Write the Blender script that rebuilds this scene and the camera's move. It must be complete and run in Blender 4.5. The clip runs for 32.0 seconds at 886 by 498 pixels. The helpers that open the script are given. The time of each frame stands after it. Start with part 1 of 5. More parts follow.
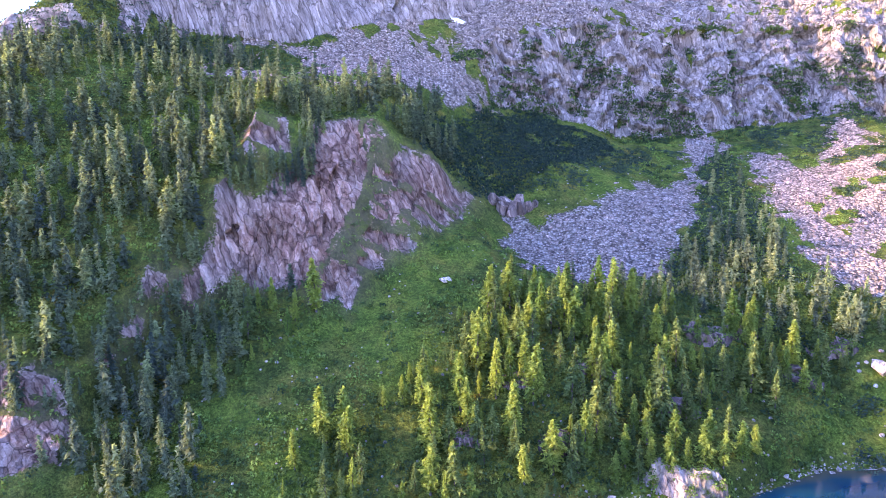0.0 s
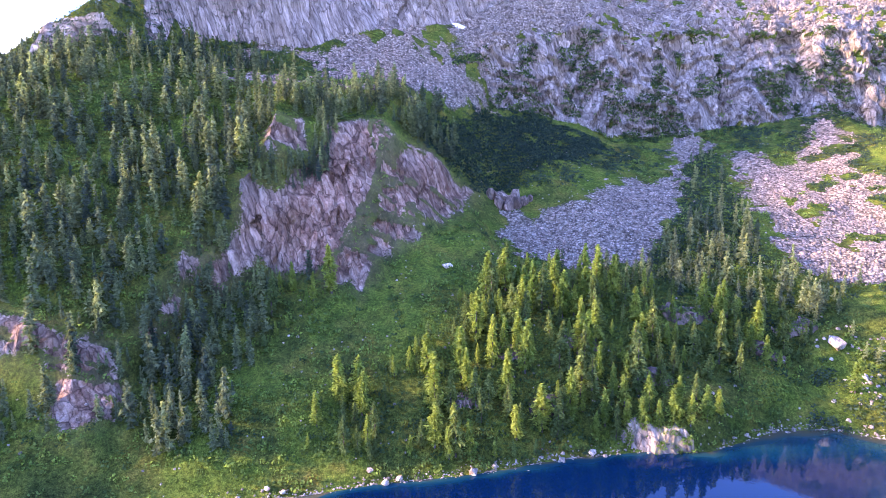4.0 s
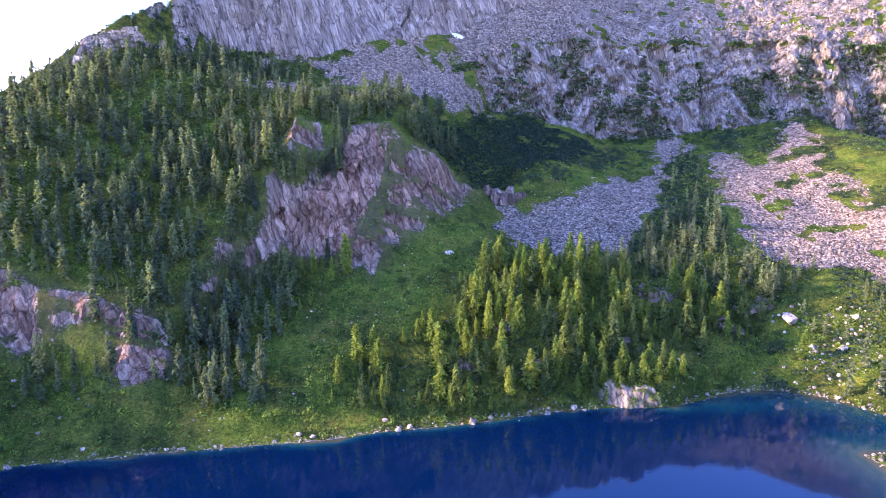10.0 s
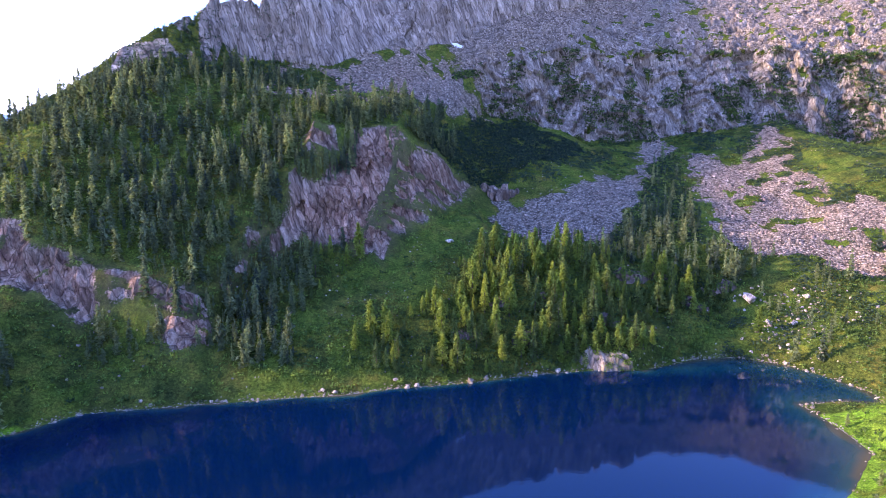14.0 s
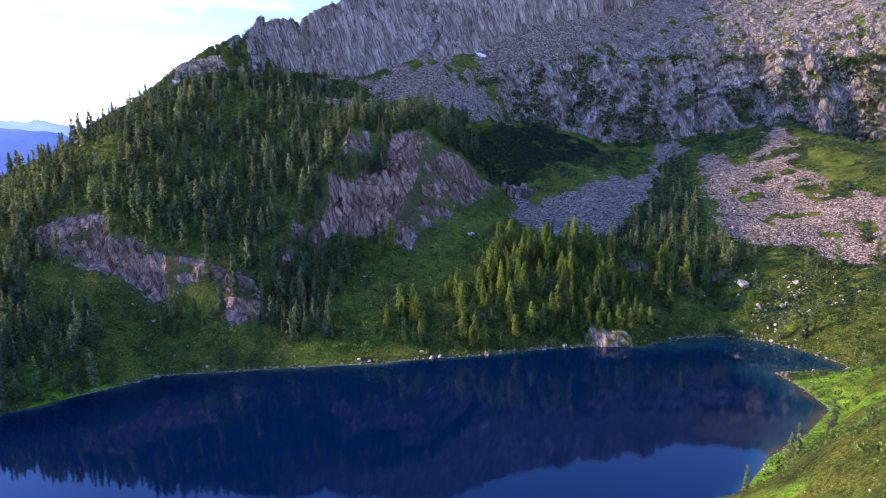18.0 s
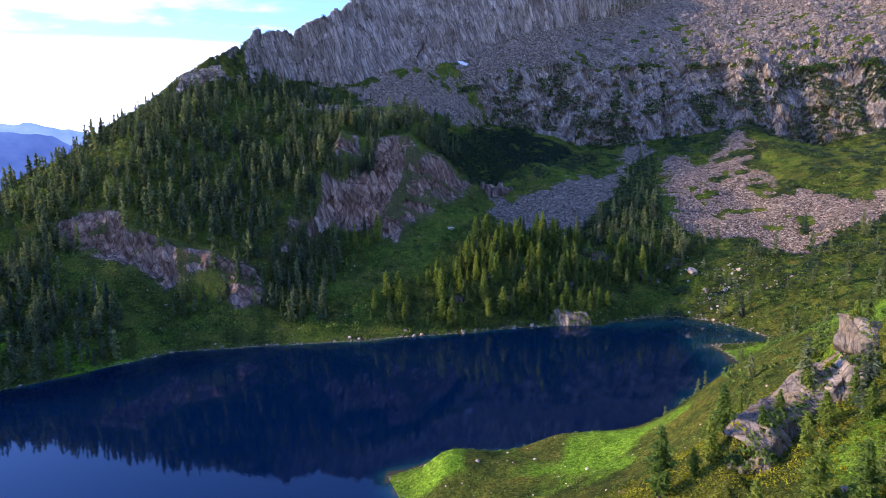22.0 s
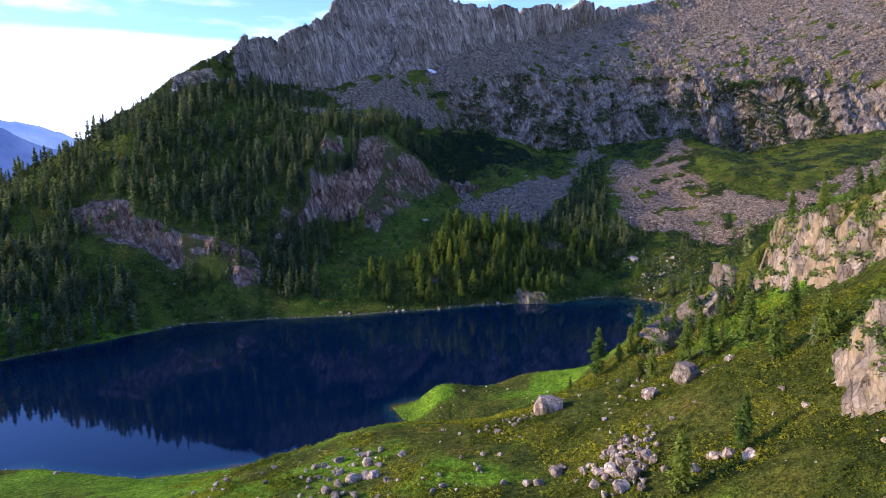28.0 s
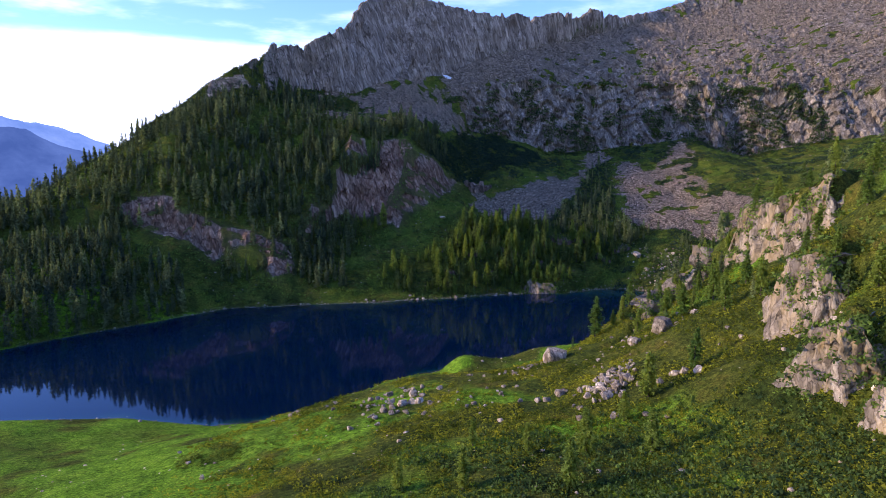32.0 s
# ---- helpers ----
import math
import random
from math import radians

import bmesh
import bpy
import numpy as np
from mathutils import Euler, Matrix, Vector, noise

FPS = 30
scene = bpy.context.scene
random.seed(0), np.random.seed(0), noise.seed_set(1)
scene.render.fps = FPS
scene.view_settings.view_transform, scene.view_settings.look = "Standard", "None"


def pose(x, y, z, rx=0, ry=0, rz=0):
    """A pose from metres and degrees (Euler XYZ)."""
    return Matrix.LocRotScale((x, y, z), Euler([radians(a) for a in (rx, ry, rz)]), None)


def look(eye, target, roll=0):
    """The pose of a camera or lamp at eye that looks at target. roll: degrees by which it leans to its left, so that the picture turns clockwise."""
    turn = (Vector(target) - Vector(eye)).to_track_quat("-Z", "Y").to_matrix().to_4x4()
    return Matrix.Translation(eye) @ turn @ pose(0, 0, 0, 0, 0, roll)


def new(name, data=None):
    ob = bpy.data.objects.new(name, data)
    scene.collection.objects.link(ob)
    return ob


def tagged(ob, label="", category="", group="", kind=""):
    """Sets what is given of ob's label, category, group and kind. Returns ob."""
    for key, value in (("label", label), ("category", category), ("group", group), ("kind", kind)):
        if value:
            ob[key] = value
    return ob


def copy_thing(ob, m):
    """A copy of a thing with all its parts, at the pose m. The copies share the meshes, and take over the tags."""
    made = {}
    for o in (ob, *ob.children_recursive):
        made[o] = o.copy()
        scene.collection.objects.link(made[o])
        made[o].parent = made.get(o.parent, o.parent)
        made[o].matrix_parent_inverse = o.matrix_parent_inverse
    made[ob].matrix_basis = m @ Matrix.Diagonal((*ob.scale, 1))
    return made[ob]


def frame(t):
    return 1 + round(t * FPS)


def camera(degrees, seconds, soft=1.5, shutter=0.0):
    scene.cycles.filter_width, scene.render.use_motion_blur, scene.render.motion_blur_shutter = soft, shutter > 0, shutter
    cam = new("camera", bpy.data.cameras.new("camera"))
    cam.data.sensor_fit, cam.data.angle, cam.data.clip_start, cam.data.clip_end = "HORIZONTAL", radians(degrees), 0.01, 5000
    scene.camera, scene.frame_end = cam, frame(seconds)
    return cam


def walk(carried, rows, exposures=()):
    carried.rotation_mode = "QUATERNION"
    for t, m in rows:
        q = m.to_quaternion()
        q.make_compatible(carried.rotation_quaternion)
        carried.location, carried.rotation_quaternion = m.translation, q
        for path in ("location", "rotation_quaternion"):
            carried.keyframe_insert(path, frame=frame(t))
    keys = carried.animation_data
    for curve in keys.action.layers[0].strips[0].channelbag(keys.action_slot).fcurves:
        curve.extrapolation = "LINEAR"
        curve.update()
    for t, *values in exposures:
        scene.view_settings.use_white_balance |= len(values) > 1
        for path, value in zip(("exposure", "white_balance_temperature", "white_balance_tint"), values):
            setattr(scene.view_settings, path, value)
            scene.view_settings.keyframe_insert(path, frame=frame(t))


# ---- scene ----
cam = camera(70.9, 32.0, soft=0.8)

# seconds, place of the eye, then yaw (to the left of +y), pitch and roll in degrees
PATH = [
    (0, 1.49, -229.82, 100.00, -0.221, -9.881, -0.878),
    (0.5, 1.25, -233.11, 100.37, -0.258, -9.916, -0.831),
    (1, 1.04, -236.59, 100.66, -0.268, -9.962, -0.812),
    (1.5, 0.86, -240.09, 100.83, -0.262, -9.994, -0.799),
    (2, 0.73, -243.52, 100.86, -0.259, -10.016, -0.782),
    (2.5, 0.66, -246.81, 100.79, -0.252, -10.023, -0.784),
    (3, 0.63, -249.96, 100.65, -0.238, -10.019, -0.801),
    (3.5, 0.59, -252.93, 100.45, -0.216, -10.028, -0.815),
    (5.5, -0.21, -263.63, 99.73, -0.233, -9.850, -0.851),
    (6, -0.27, -266.11, 99.66, -0.218, -9.841, -0.884),
    (6.5, -0.39, -268.51, 99.69, -0.210, -9.834, -0.904),
    (7, -0.55, -270.98, 99.76, -0.215, -9.835, -0.878),
    (7.5, -0.80, -273.65, 99.85, -0.232, -9.836, -0.849),
    (8, -1.17, -276.61, 99.92, -0.278, -9.834, -0.827),
    (8.5, -1.58, -279.84, 99.95, -0.339, -9.841, -0.783),
    (9, -1.86, -283.29, 99.90, -0.362, -9.822, -0.784),
    (9.5, -1.97, -286.92, 99.74, -0.378, -9.780, -0.807),
    (10, -2.03, -290.76, 99.51, -0.455, -9.738, -0.810),
    (10.5, -2.16, -294.85, 99.27, -0.555, -9.703, -0.821),
    (11, -2.33, -299.21, 99.04, -0.653, -9.663, -0.796),
    (11.5, -2.51, -303.81, 98.81, -0.756, -9.609, -0.750),
    (12, -2.72, -308.60, 98.60, -0.810, -9.557, -0.710),
    (12.5, -2.98, -313.52, 98.42, -0.821, -9.503, -0.688),
    (13, -3.31, -318.63, 98.28, -0.760, -9.469, -0.703),
    (13.5, -3.70, -323.95, 98.15, -0.676, -9.450, -0.718),
    (14, -4.14, -329.42, 98.05, -0.613, -9.421, -0.722),
    (14.5, -4.51, -334.92, 97.97, -0.533, -9.400, -0.668),
    (16.5, -2.76, -355.32, 97.77, 0.367, -9.298, -0.970),
    (17, -1.83, -360.06, 97.83, 1.035, -9.239, -1.079),
    (17.5, -0.62, -364.65, 97.86, 1.741, -9.171, -1.193),
    (18, 0.71, -369.08, 97.91, 2.257, -9.101, -1.288),
    (18.5, 2.02, -373.49, 97.96, 2.487, -9.046, -1.325),
    (19, 3.12, -378.15, 97.98, 2.603, -8.991, -1.340),
    (19.5, 3.88, -383.14, 97.95, 2.654, -8.931, -1.354),
    (20, 4.32, -388.32, 97.83, 2.608, -8.884, -1.366),
    (20.5, 4.64, -393.53, 97.70, 2.470, -8.860, -1.337),
    (21, 5.15, -398.77, 97.65, 2.256, -8.850, -1.337),
    (21.5, 5.98, -403.99, 97.73, 1.904, -8.885, -1.336),
    (22, 6.96, -409.01, 97.96, 1.301, -8.927, -1.357),
    (22.5, 7.67, -413.71, 98.24, 0.473, -8.962, -1.357),
    (23, 7.61, -418.27, 98.42, -0.452, -8.994, -1.308),
    (23.5, 6.53, -422.95, 98.37, -1.411, -9.007, -1.184),
    (24, 4.73, -427.70, 98.14, -2.056, -9.005, -0.969),
    (24.5, 2.84, -432.30, 97.87, -2.369, -8.967, -0.816),
    (25, 1.23, -436.60, 97.61, -2.527, -8.928, -0.718),
    (25.5, 0.08, -440.60, 97.34, -2.618, -8.881, -0.642),
    (27.5, -5.50, -457.58, 97.73, -2.884, -8.869, -0.311),
    (28, -7.03, -461.87, 97.92, -2.868, -8.892, -0.214),
    (28.5, -8.21, -465.94, 98.00, -2.757, -8.895, -0.136),
    (29, -9.12, -469.88, 98.05, -2.514, -8.857, -0.146),
    (29.5, -9.89, -473.85, 98.09, -2.275, -8.795, -0.169),
    (30, -10.70, -478.05, 98.05, -2.151, -8.749, -0.201),
    (30.5, -11.56, -482.48, 97.90, -2.108, -8.713, -0.221),
    (31, -12.41, -487.09, 97.68, -2.085, -8.688, -0.168),
    (31.5, -13.23, -491.91, 97.50, -2.046, -8.677, -0.065),
    (32, -14.10, -497.02, 97.42, -2.013, -8.678, 0.059),
]


def flown(x, y, z, yaw, pitch, roll):
    a, b = radians(yaw), radians(pitch)
    eye = Vector((x, y, z))
    ahead = Vector((-math.sin(a) * math.cos(b), math.cos(a) * math.cos(b), math.sin(b)))
    return look(eye, eye + ahead * 10, roll)


EXPOSURES = [(0, 3.4, 6000, 45), (6, 3.15, 5950, 44), (13, 2.6, 5750, 40), (17, 2.0, 5700, 36), (19, 1.7, 5650, 33), (25, 1.4, 5750, 27), (32, 1.0, 5780, 25)]
walk(cam, [(r[0], flown(*r[1:])) for r in PATH], EXPOSURES)

# ---- light ----
CLOUD = 6.5  # brightness of the clouds, on the sky's own scale
SUN_AZ, SUN_EL = Vector((-0.99, -0.02)).normalized(), 18.0
sky = bpy.data.worlds.new("sky")
scene.world = sky
sky.use_nodes = True
wn, wl = sky.node_tree.nodes, sky.node_tree.links
wn.clear()
tex = wn.new("ShaderNodeTexSky")
tex.sky_type, tex.sun_disc = "NISHITA", False
tex.sun_elevation = radians(SUN_EL)
tex.sun_rotation = math.atan2(SUN_AZ.x, SUN_AZ.y)
tex.altitude, tex.air_density, tex.dust_density, tex.ozone_density = 1900, 1.0, 0.1, 4.0
bg = wn.new("ShaderNodeBackground")
bg.inputs["Strength"].default_value = 0.15
# a bank of white cloud round the horizon and thin wisps over it
way = wn.new("ShaderNodeTexCoord")
sep = wn.new("ShaderNodeSeparateXYZ")
wl.new(way.outputs["Generated"], sep.inputs[0])
flat = wn.new("ShaderNodeMapping")
flat.inputs["Scale"].default_value = (1.6, 1.6, 7.0)
wl.new(way.outputs["Generated"], flat.inputs["Vector"])
puff = wn.new("ShaderNodeTexNoise")
puff.inputs["Scale"].default_value, puff.inputs["Detail"].default_value, puff.inputs["Roughness"].default_value = 1.5, 6.0, 0.58
wl.new(flat.outputs[0], puff.inputs["Vector"])


def world_math(op, a, b, c=None):
    k = wn.new("ShaderNodeMath")
    k.operation, k.use_clamp = op, op in ("MULTIPLY", "MAXIMUM")
    for socket, v in zip(k.inputs, (a, b, c)):
        if isinstance(v, (int, float)):
            socket.default_value = v
        elif v is not None:
            wl.new(v, socket)
    return k.outputs[0]


def world_range(v, a, b):
    k = wn.new("ShaderNodeMapRange")
    k.interpolation_type = "SMOOTHSTEP"
    k.inputs["From Min"].default_value, k.inputs["From Max"].default_value = a, b
    wl.new(v, k.inputs["Value"])
    return k.outputs[0]


lifted = world_math("ADD", sep.outputs["Z"], world_math("MULTIPLY_ADD", puff.outputs["Fac"], 0.05, -0.025))
bank = world_math("SUBTRACT", 1.0, world_range(lifted, 0.145, 0.165))
low_sky = world_math("SUBTRACT", 1.0, world_range(sep.outputs["Z"], 0.19, 0.26))
wisps = world_math("MULTIPLY", world_math("MULTIPLY", world_range(puff.outputs["Fac"], 0.5, 0.66), 0.75), low_sky)
cloud = world_math("MAXIMUM", bank, wisps)
mixed = wn.new("ShaderNodeMix")
mixed.data_type = "RGBA"
wl.new(cloud, mixed.inputs[0])
clear = wn.new("ShaderNodeMix")
clear.data_type, clear.blend_type = "RGBA", "MULTIPLY"
clear.inputs[0].default_value, clear.inputs[7].default_value = 1.0, (1.12, 1.1, 1.3, 1)  # the clear sky is turned brighter and bluer
wl.new(tex.outputs[0], clear.inputs[6])
wl.new(clear.outputs[2], mixed.inputs[6])
mixed.inputs[7].default_value = (CLOUD * 0.88, CLOUD * 0.98, CLOUD * 1.18, 1)
out = wn.new("ShaderNodeOutputWorld")
wl.new(mixed.outputs[2], bg.inputs[0])
wl.new(bg.outputs[0], out.inputs[0])
sun = new("sun", bpy.data.lights.new("sun", "SUN"))
sun.data.energy, sun.data.angle, sun.data.color = 2.6, radians(6.0), (1.0, 0.8, 0.46)
_e = radians(SUN_EL)
sun.matrix_world = look((0, 0, 0), (-SUN_AZ.x * math.cos(_e), -SUN_AZ.y * math.cos(_e), -math.sin(_e)))

# ---- numpy noise ----


def _hash(ix, iy, iz):
    h = (ix * 374761393 + iy * 668265263 + iz * 2147483647 // 7 + 1274126177) & 0xFFFFFFFF
    h = ((h ^ (h >> 13)) * 1103515245) & 0xFFFFFFFF
    h = ((h ^ (h >> 16)) * 2654435761) & 0xFFFFFFFF
    return ((h ^ (h >> 15)) & 0xFFFF) / 32767.5 - 1.0


def vnoise(x, y, z=0.0):
    """Smooth value noise, -1 to 1, for arrays."""
    x, y, z = np.broadcast_arrays(np.asarray(x, float), np.asarray(y, float), np.asarray(z, float))
    fx, fy, fz = np.floor(x), np.floor(y), np.floor(z)
    ix, iy, iz = fx.astype(np.int64), fy.astype(np.int64), fz.astype(np.int64)
    u, v, w = x - fx, y - fy, z - fz
    u, v, w = (a * a * a * (a * (a * 6 - 15) + 10) for a in (u, v, w))
    r = 0.0
    for dx in (0, 1):
        for dy in (0, 1):
            for dz in (0, 1):
                r = r + _hash(ix + dx, iy + dy, iz + dz) * (u if dx else 1 - u) * (v if dy else 1 - v) * (w if dz else 1 - w)
    return r


def fbm(x, y, z=0.0, octaves=4, gain=0.5):
    s, a, f = 0.0, 1.0, 1.0
    for k in range(octaves):
        s = s + a * vnoise(np.asarray(x) * f + 17.3 * k, np.asarray(y) * f - 9.1 * k, np.asarray(z) * f + 3.7 * k)
        a, f = a * gain, f * 2.03
    return s


def facets(u, v, seed=0):
    """Broken slabs: a step and a tilt for each cell of a jittered net, -1 to 1, and the distance to the cell's edge."""
    u, v = np.broadcast_arrays(np.asarray(u, float), np.asarray(v, float))
    iu, iv = np.floor(u).astype(np.int64), np.floor(v).astype(np.int64)
    first, second, off = np.full(u.shape, 9.0), np.full(u.shape, 9.0), np.zeros(u.shape)
    for du in (-1, 0, 1):
        for dv in (-1, 0, 1):
            cu, cv = iu + du, iv + dv
            x, y = u - cu - 0.5 - 0.42 * _hash(cu, cv, seed), v - cv - 0.5 - 0.42 * _hash(cu, cv, seed + 11)
            d = np.hypot(x, y)
            near = d < first
            second = np.where(near, first, np.minimum(second, d))
            off = np.where(near, _hash(cu, cv, seed + 23) * 0.6 + _hash(cu, cv, seed + 37) * x * 0.9 + _hash(cu, cv, seed + 41) * y * 0.7, off)
            first = np.where(near, d, first)
    return off, second - first


def ramp(x, a, b):
    t = np.clip((np.asarray(x, float) - a) / (b - a), 0, 1)
    return t * t * (3 - 2 * t)


# ---- the lie of the land ----
# lines along the far side, west to east: x, y, z
FAR_SHORE = [(-900, -420, 0), (-450, -330, 0), (-300, -240, 0), (-225, -189, 0), (-208, -170, 0), (-176, -143, 0), (-138, -107, 0), (-97, -100, 0),
             (-43, -93, 0), (-20, -87, 0), (10, -82, 0), (38, -74, 0), (65, -70, 0), (86, -71, 0), (101, -64, 0), (116, -57, 0), (134, -57, 0),
             (149, -66, 0), (161, -85, 0), (166, -100, 0), (200, -108, 7), (300, -120, 32), (450, -140, 65), (1000, -160, 120)]
KNOLL = [(-900, -300, 20), (-450, -200, 20), (-300, -165, 18), (-228, -125, 26), (-187, -100, 22), (-156, -85, 15), (-102, -87, 8), (-81, -60, 18), (-35, -45, 23),
         (3, -20, 36), (38, -20, 37), (80, -15, 38), (110, -18, 30), (140, -25, 13), (160, -40, 12), (200, -60, 18), (300, -70, 42), (450, -90, 75), (1000, -110, 135)]
CLIFF_FOOT = [(-900, -200, 35), (-450, -120, 38), (-300, -95, 40), (-228, -68, 47), (-187, -66, 46), (-156, -69, 27), (-125, -70, 28), (-102, -75, 16),
              (-92, -35, 35), (-81, -15, 46), (-55, -8, 45), (-35, -8, 40), (-12, 25, 57), (19, 70, 66), (30, 60, 50), (60, 40, 42), (83, 25, 40),
              (145, 15, 41), (176, 20, 41), (218, -20, 30), (300, -20, 52), (450, -40, 90), (1000, -60, 150)]
CLIFF_TOP = [(-900, -150, 40), (-450, -90, 48), (-300, -70, 52), (-222, -58, 62), (-198, -55, 66), (-155, -60, 46), (-119, -62, 38), (-106, -48, 44),
             (-95, -8, 74), (-80, 2, 86), (-71, 25, 113), (-53, 35, 107), (-28, 50, 109), (-6, 60, 94), (19, 82, 74), (40, 100, 66), (83, 70, 58),
             (142, 100, 68), (176, 90, 66), (218, 80, 62), (300, 60, 75), (450, 40, 105), (1000, 0, 175)]
BENCH = [(-900, -120, 40), (-450, -75, 48), (-300, -45, 58), (-250, -5, 92), (-204, 0, 108), (-168, 45, 130), (-128, 60, 128), (-77, 52, 124), (-27, 85, 124),
         (10, 140, 112), (40, 194, 121.5), (75, 216, 117), (126, 222, 99), (186, 218, 99), (288, 220, 116), (345, 210, 92), (405, 188, 106), (440, 165, 112),
         (700, 60, 150), (1000, 40, 200)]
WALL_TOP = [(-900, -100, 40), (-450, -70, 48), (-300, -25, 63), (-250, 30, 108), (-204, 60, 140), (-168, 84, 152), (-128, 113, 149), (-77, 134, 142),
            (-27, 172, 146), (18, 208, 158), (61, 238, 174), (103, 254, 181), (184, 260, 177), (289, 257, 180), (354, 235, 171), (419, 212, 173),
            (456, 190, 163), (700, 120, 215), (1000, 80, 240)]
HIGH_FOOT = [(-900, -90, 42), (-450, -66, 46), (-300, -16, 66), (-250, 42, 115), (-204, 77, 153), (-175, 91, 170), (-145, 113, 168), (-125, 128, 160), (-87, 152, 157),
             (-39, 206, 178), (17, 245, 190), (73, 285, 217), (141, 325, 234), (268, 395, 273), (397, 430, 298), (600, 450, 350), (1000, 400, 380)]
RIDGE = [(-900, -80, 45), (-450, -60, 45), (-340, -48, 50), (-304, -10, 68), (-290, 10, 78), (-263, 30, 98), (-254, 47, 120), (-223, 73, 146), (-177, 98, 178),
         (-149, 122, 197), (-127, 142, 204), (-101, 168, 225), (-75, 215, 257), (-50, 256, 283), (0, 272, 274), (30, 285, 273), (77, 299, 266), (127, 324, 269), (211, 360, 286),
         (285, 392, 287), (340, 436, 306), (410, 460, 332), (524, 485, 386), (595, 520, 420), (723, 500, 500), (1000, 460, 560)]
LINES = [np.array(l, float) for l in (FAR_SHORE, KNOLL, CLIFF_FOOT, CLIFF_TOP, BENCH, WALL_TOP, HIGH_FOOT, RIDGE)]

# knots of the near side
NEAR_SHORE = [(-300, -272, 0), (-170, -274, 0), (-125, -273, 0), (-90, -281, 0), (-50, -273, 0), (-21, -262, 0), (-12, -248, 0), (-16, -232, 0), (0, -222, 1),
              (30, -214, 2), (66, -210, 0), (94, -183, 0), (114, -167, 0), (133, -147, 0), (134, -128, 0), (150, -110, 1), (166, -100, 0)]
MEADOW = [(-300, -330, 9), (-170, -320, 9), (-110, -330, 12), (-75, -310, 11), (-44, -333, 28), (-31, -338, 33), (-18, -320, 32), (-10, -318, 31.5), (-60, -330, 23), (-17, -350, 38), (-8, -275, 7), (3, -294, 20), (15, -250, 9), (2, -236, 10), (16, -231, 8), (26, -229, 8), (38, -227, 11), (0, -262, 7), (30, -275, 17), (13, -318, 33),
          (22, -333, 40), (38, -317, 41), (48, -260, 16), (17, -366, 44), (26, -372, 49), (-60, -380, 33), (-150, -400, 22), (0, -420, 50), (-40, -470, 55), (-200, -480, 35), (40, -349, 51)]
CRAGS = [(46, -350, 54), (50, -358, 60), (37, -380, 54), (52, -384, 64), (45, -420, 62), (77, -318, 65), (66, -285, 40), (78, -346, 72), (75, -245, 33), (84, -250, 41), (95, -235, 38), (110, -215, 32), (135, -185, 26), (160, -150, 18),
         (190, -125, 10), (120, -330, 104), (120, -280, 80), (75, -384, 90), (80, -420, 95), (70, -470, 85), (150, -250, 62), (200, -200, 50), (200, -300, 110),
         (300, -150, 38), (450, -170, 70), (300, -300, 130), (200, -450, 140), (20, -540, 70)]
KNOTS = np.array(NEAR_SHORE + MEADOW + CRAGS, float)


def _solve_knots():
    p, n = KNOTS[:, :2] / 100, len(KNOTS)
    d = np.sqrt(((p[:, None] - p[None]) ** 2).sum(-1) + 0.0036)
    a = np.zeros((n + 3, n + 3))
    a[:n, :n] = d + 0.0 * np.eye(n)
    a[:n, n], a[:n, n + 1:] = 1, p
    a[n, :n], a[n + 1:, :n] = 1, p.T
    return np.linalg.solve(a, np.r_[KNOTS[:, 2], 0, 0, 0])


KNOT_W = _solve_knots()


def near_height(x, y):
    x, y = np.asarray(x, float) / 100, np.asarray(y, float) / 100
    n = len(KNOTS)
    z = KNOT_W[n] + KNOT_W[n + 1] * x + KNOT_W[n + 2] * y
    for k in range(n):
        z = z + KNOT_W[k] * np.sqrt((x - KNOTS[k, 0] / 100) ** 2 + (y - KNOTS[k, 1] / 100) ** 2 + 0.0036)
    return z


def line_at(k, x):
    l = LINES[k]
    return np.interp(x, l[:, 0], l[:, 1]), np.interp(x, l[:, 0], l[:, 2])


def far_height(x, y):
    """The far side, between the lines; also how far up the lines a place lies."""
    ys, zs = zip(*(line_at(k, x) for k in range(len(LINES))))
    ys, zs = list(ys), list(zs)
    for k in range(1, len(ys)):
        ys[k] = np.maximum(ys[k], ys[k - 1] + 1.5)
    z, v = np.zeros_like(x), np.zeros_like(x)
    for k in range(len(ys) - 1):
        t = np.clip((y - ys[k]) / (ys[k + 1] - ys[k]), 0, 1)
        inside = y >= ys[k]
        z = np.where(inside, zs[k] + (zs[k + 1] - zs[k]) * t, z)
        v = np.where(inside, k + t, v)
    past = np.maximum(y - ys[-1], 0)
    return z - past * 0.55, v


LAKE = [(x, y) for x, y, z in FAR_SHORE if -300 <= x <= 166] + [(163, -111), (150, -106), (132, -109), (134, -128), (133, -147), (114, -167), (94, -183), (79, -201),
       (66, -210), (45, -213), (25, -216), (0, -222), (-16, -232), (-11, -245), (-13, -252), (-21, -262), (-50, -272), (-72, -278), (-90, -281), (-108, -277), (-125, -273), (-170, -274), (-300, -272)]


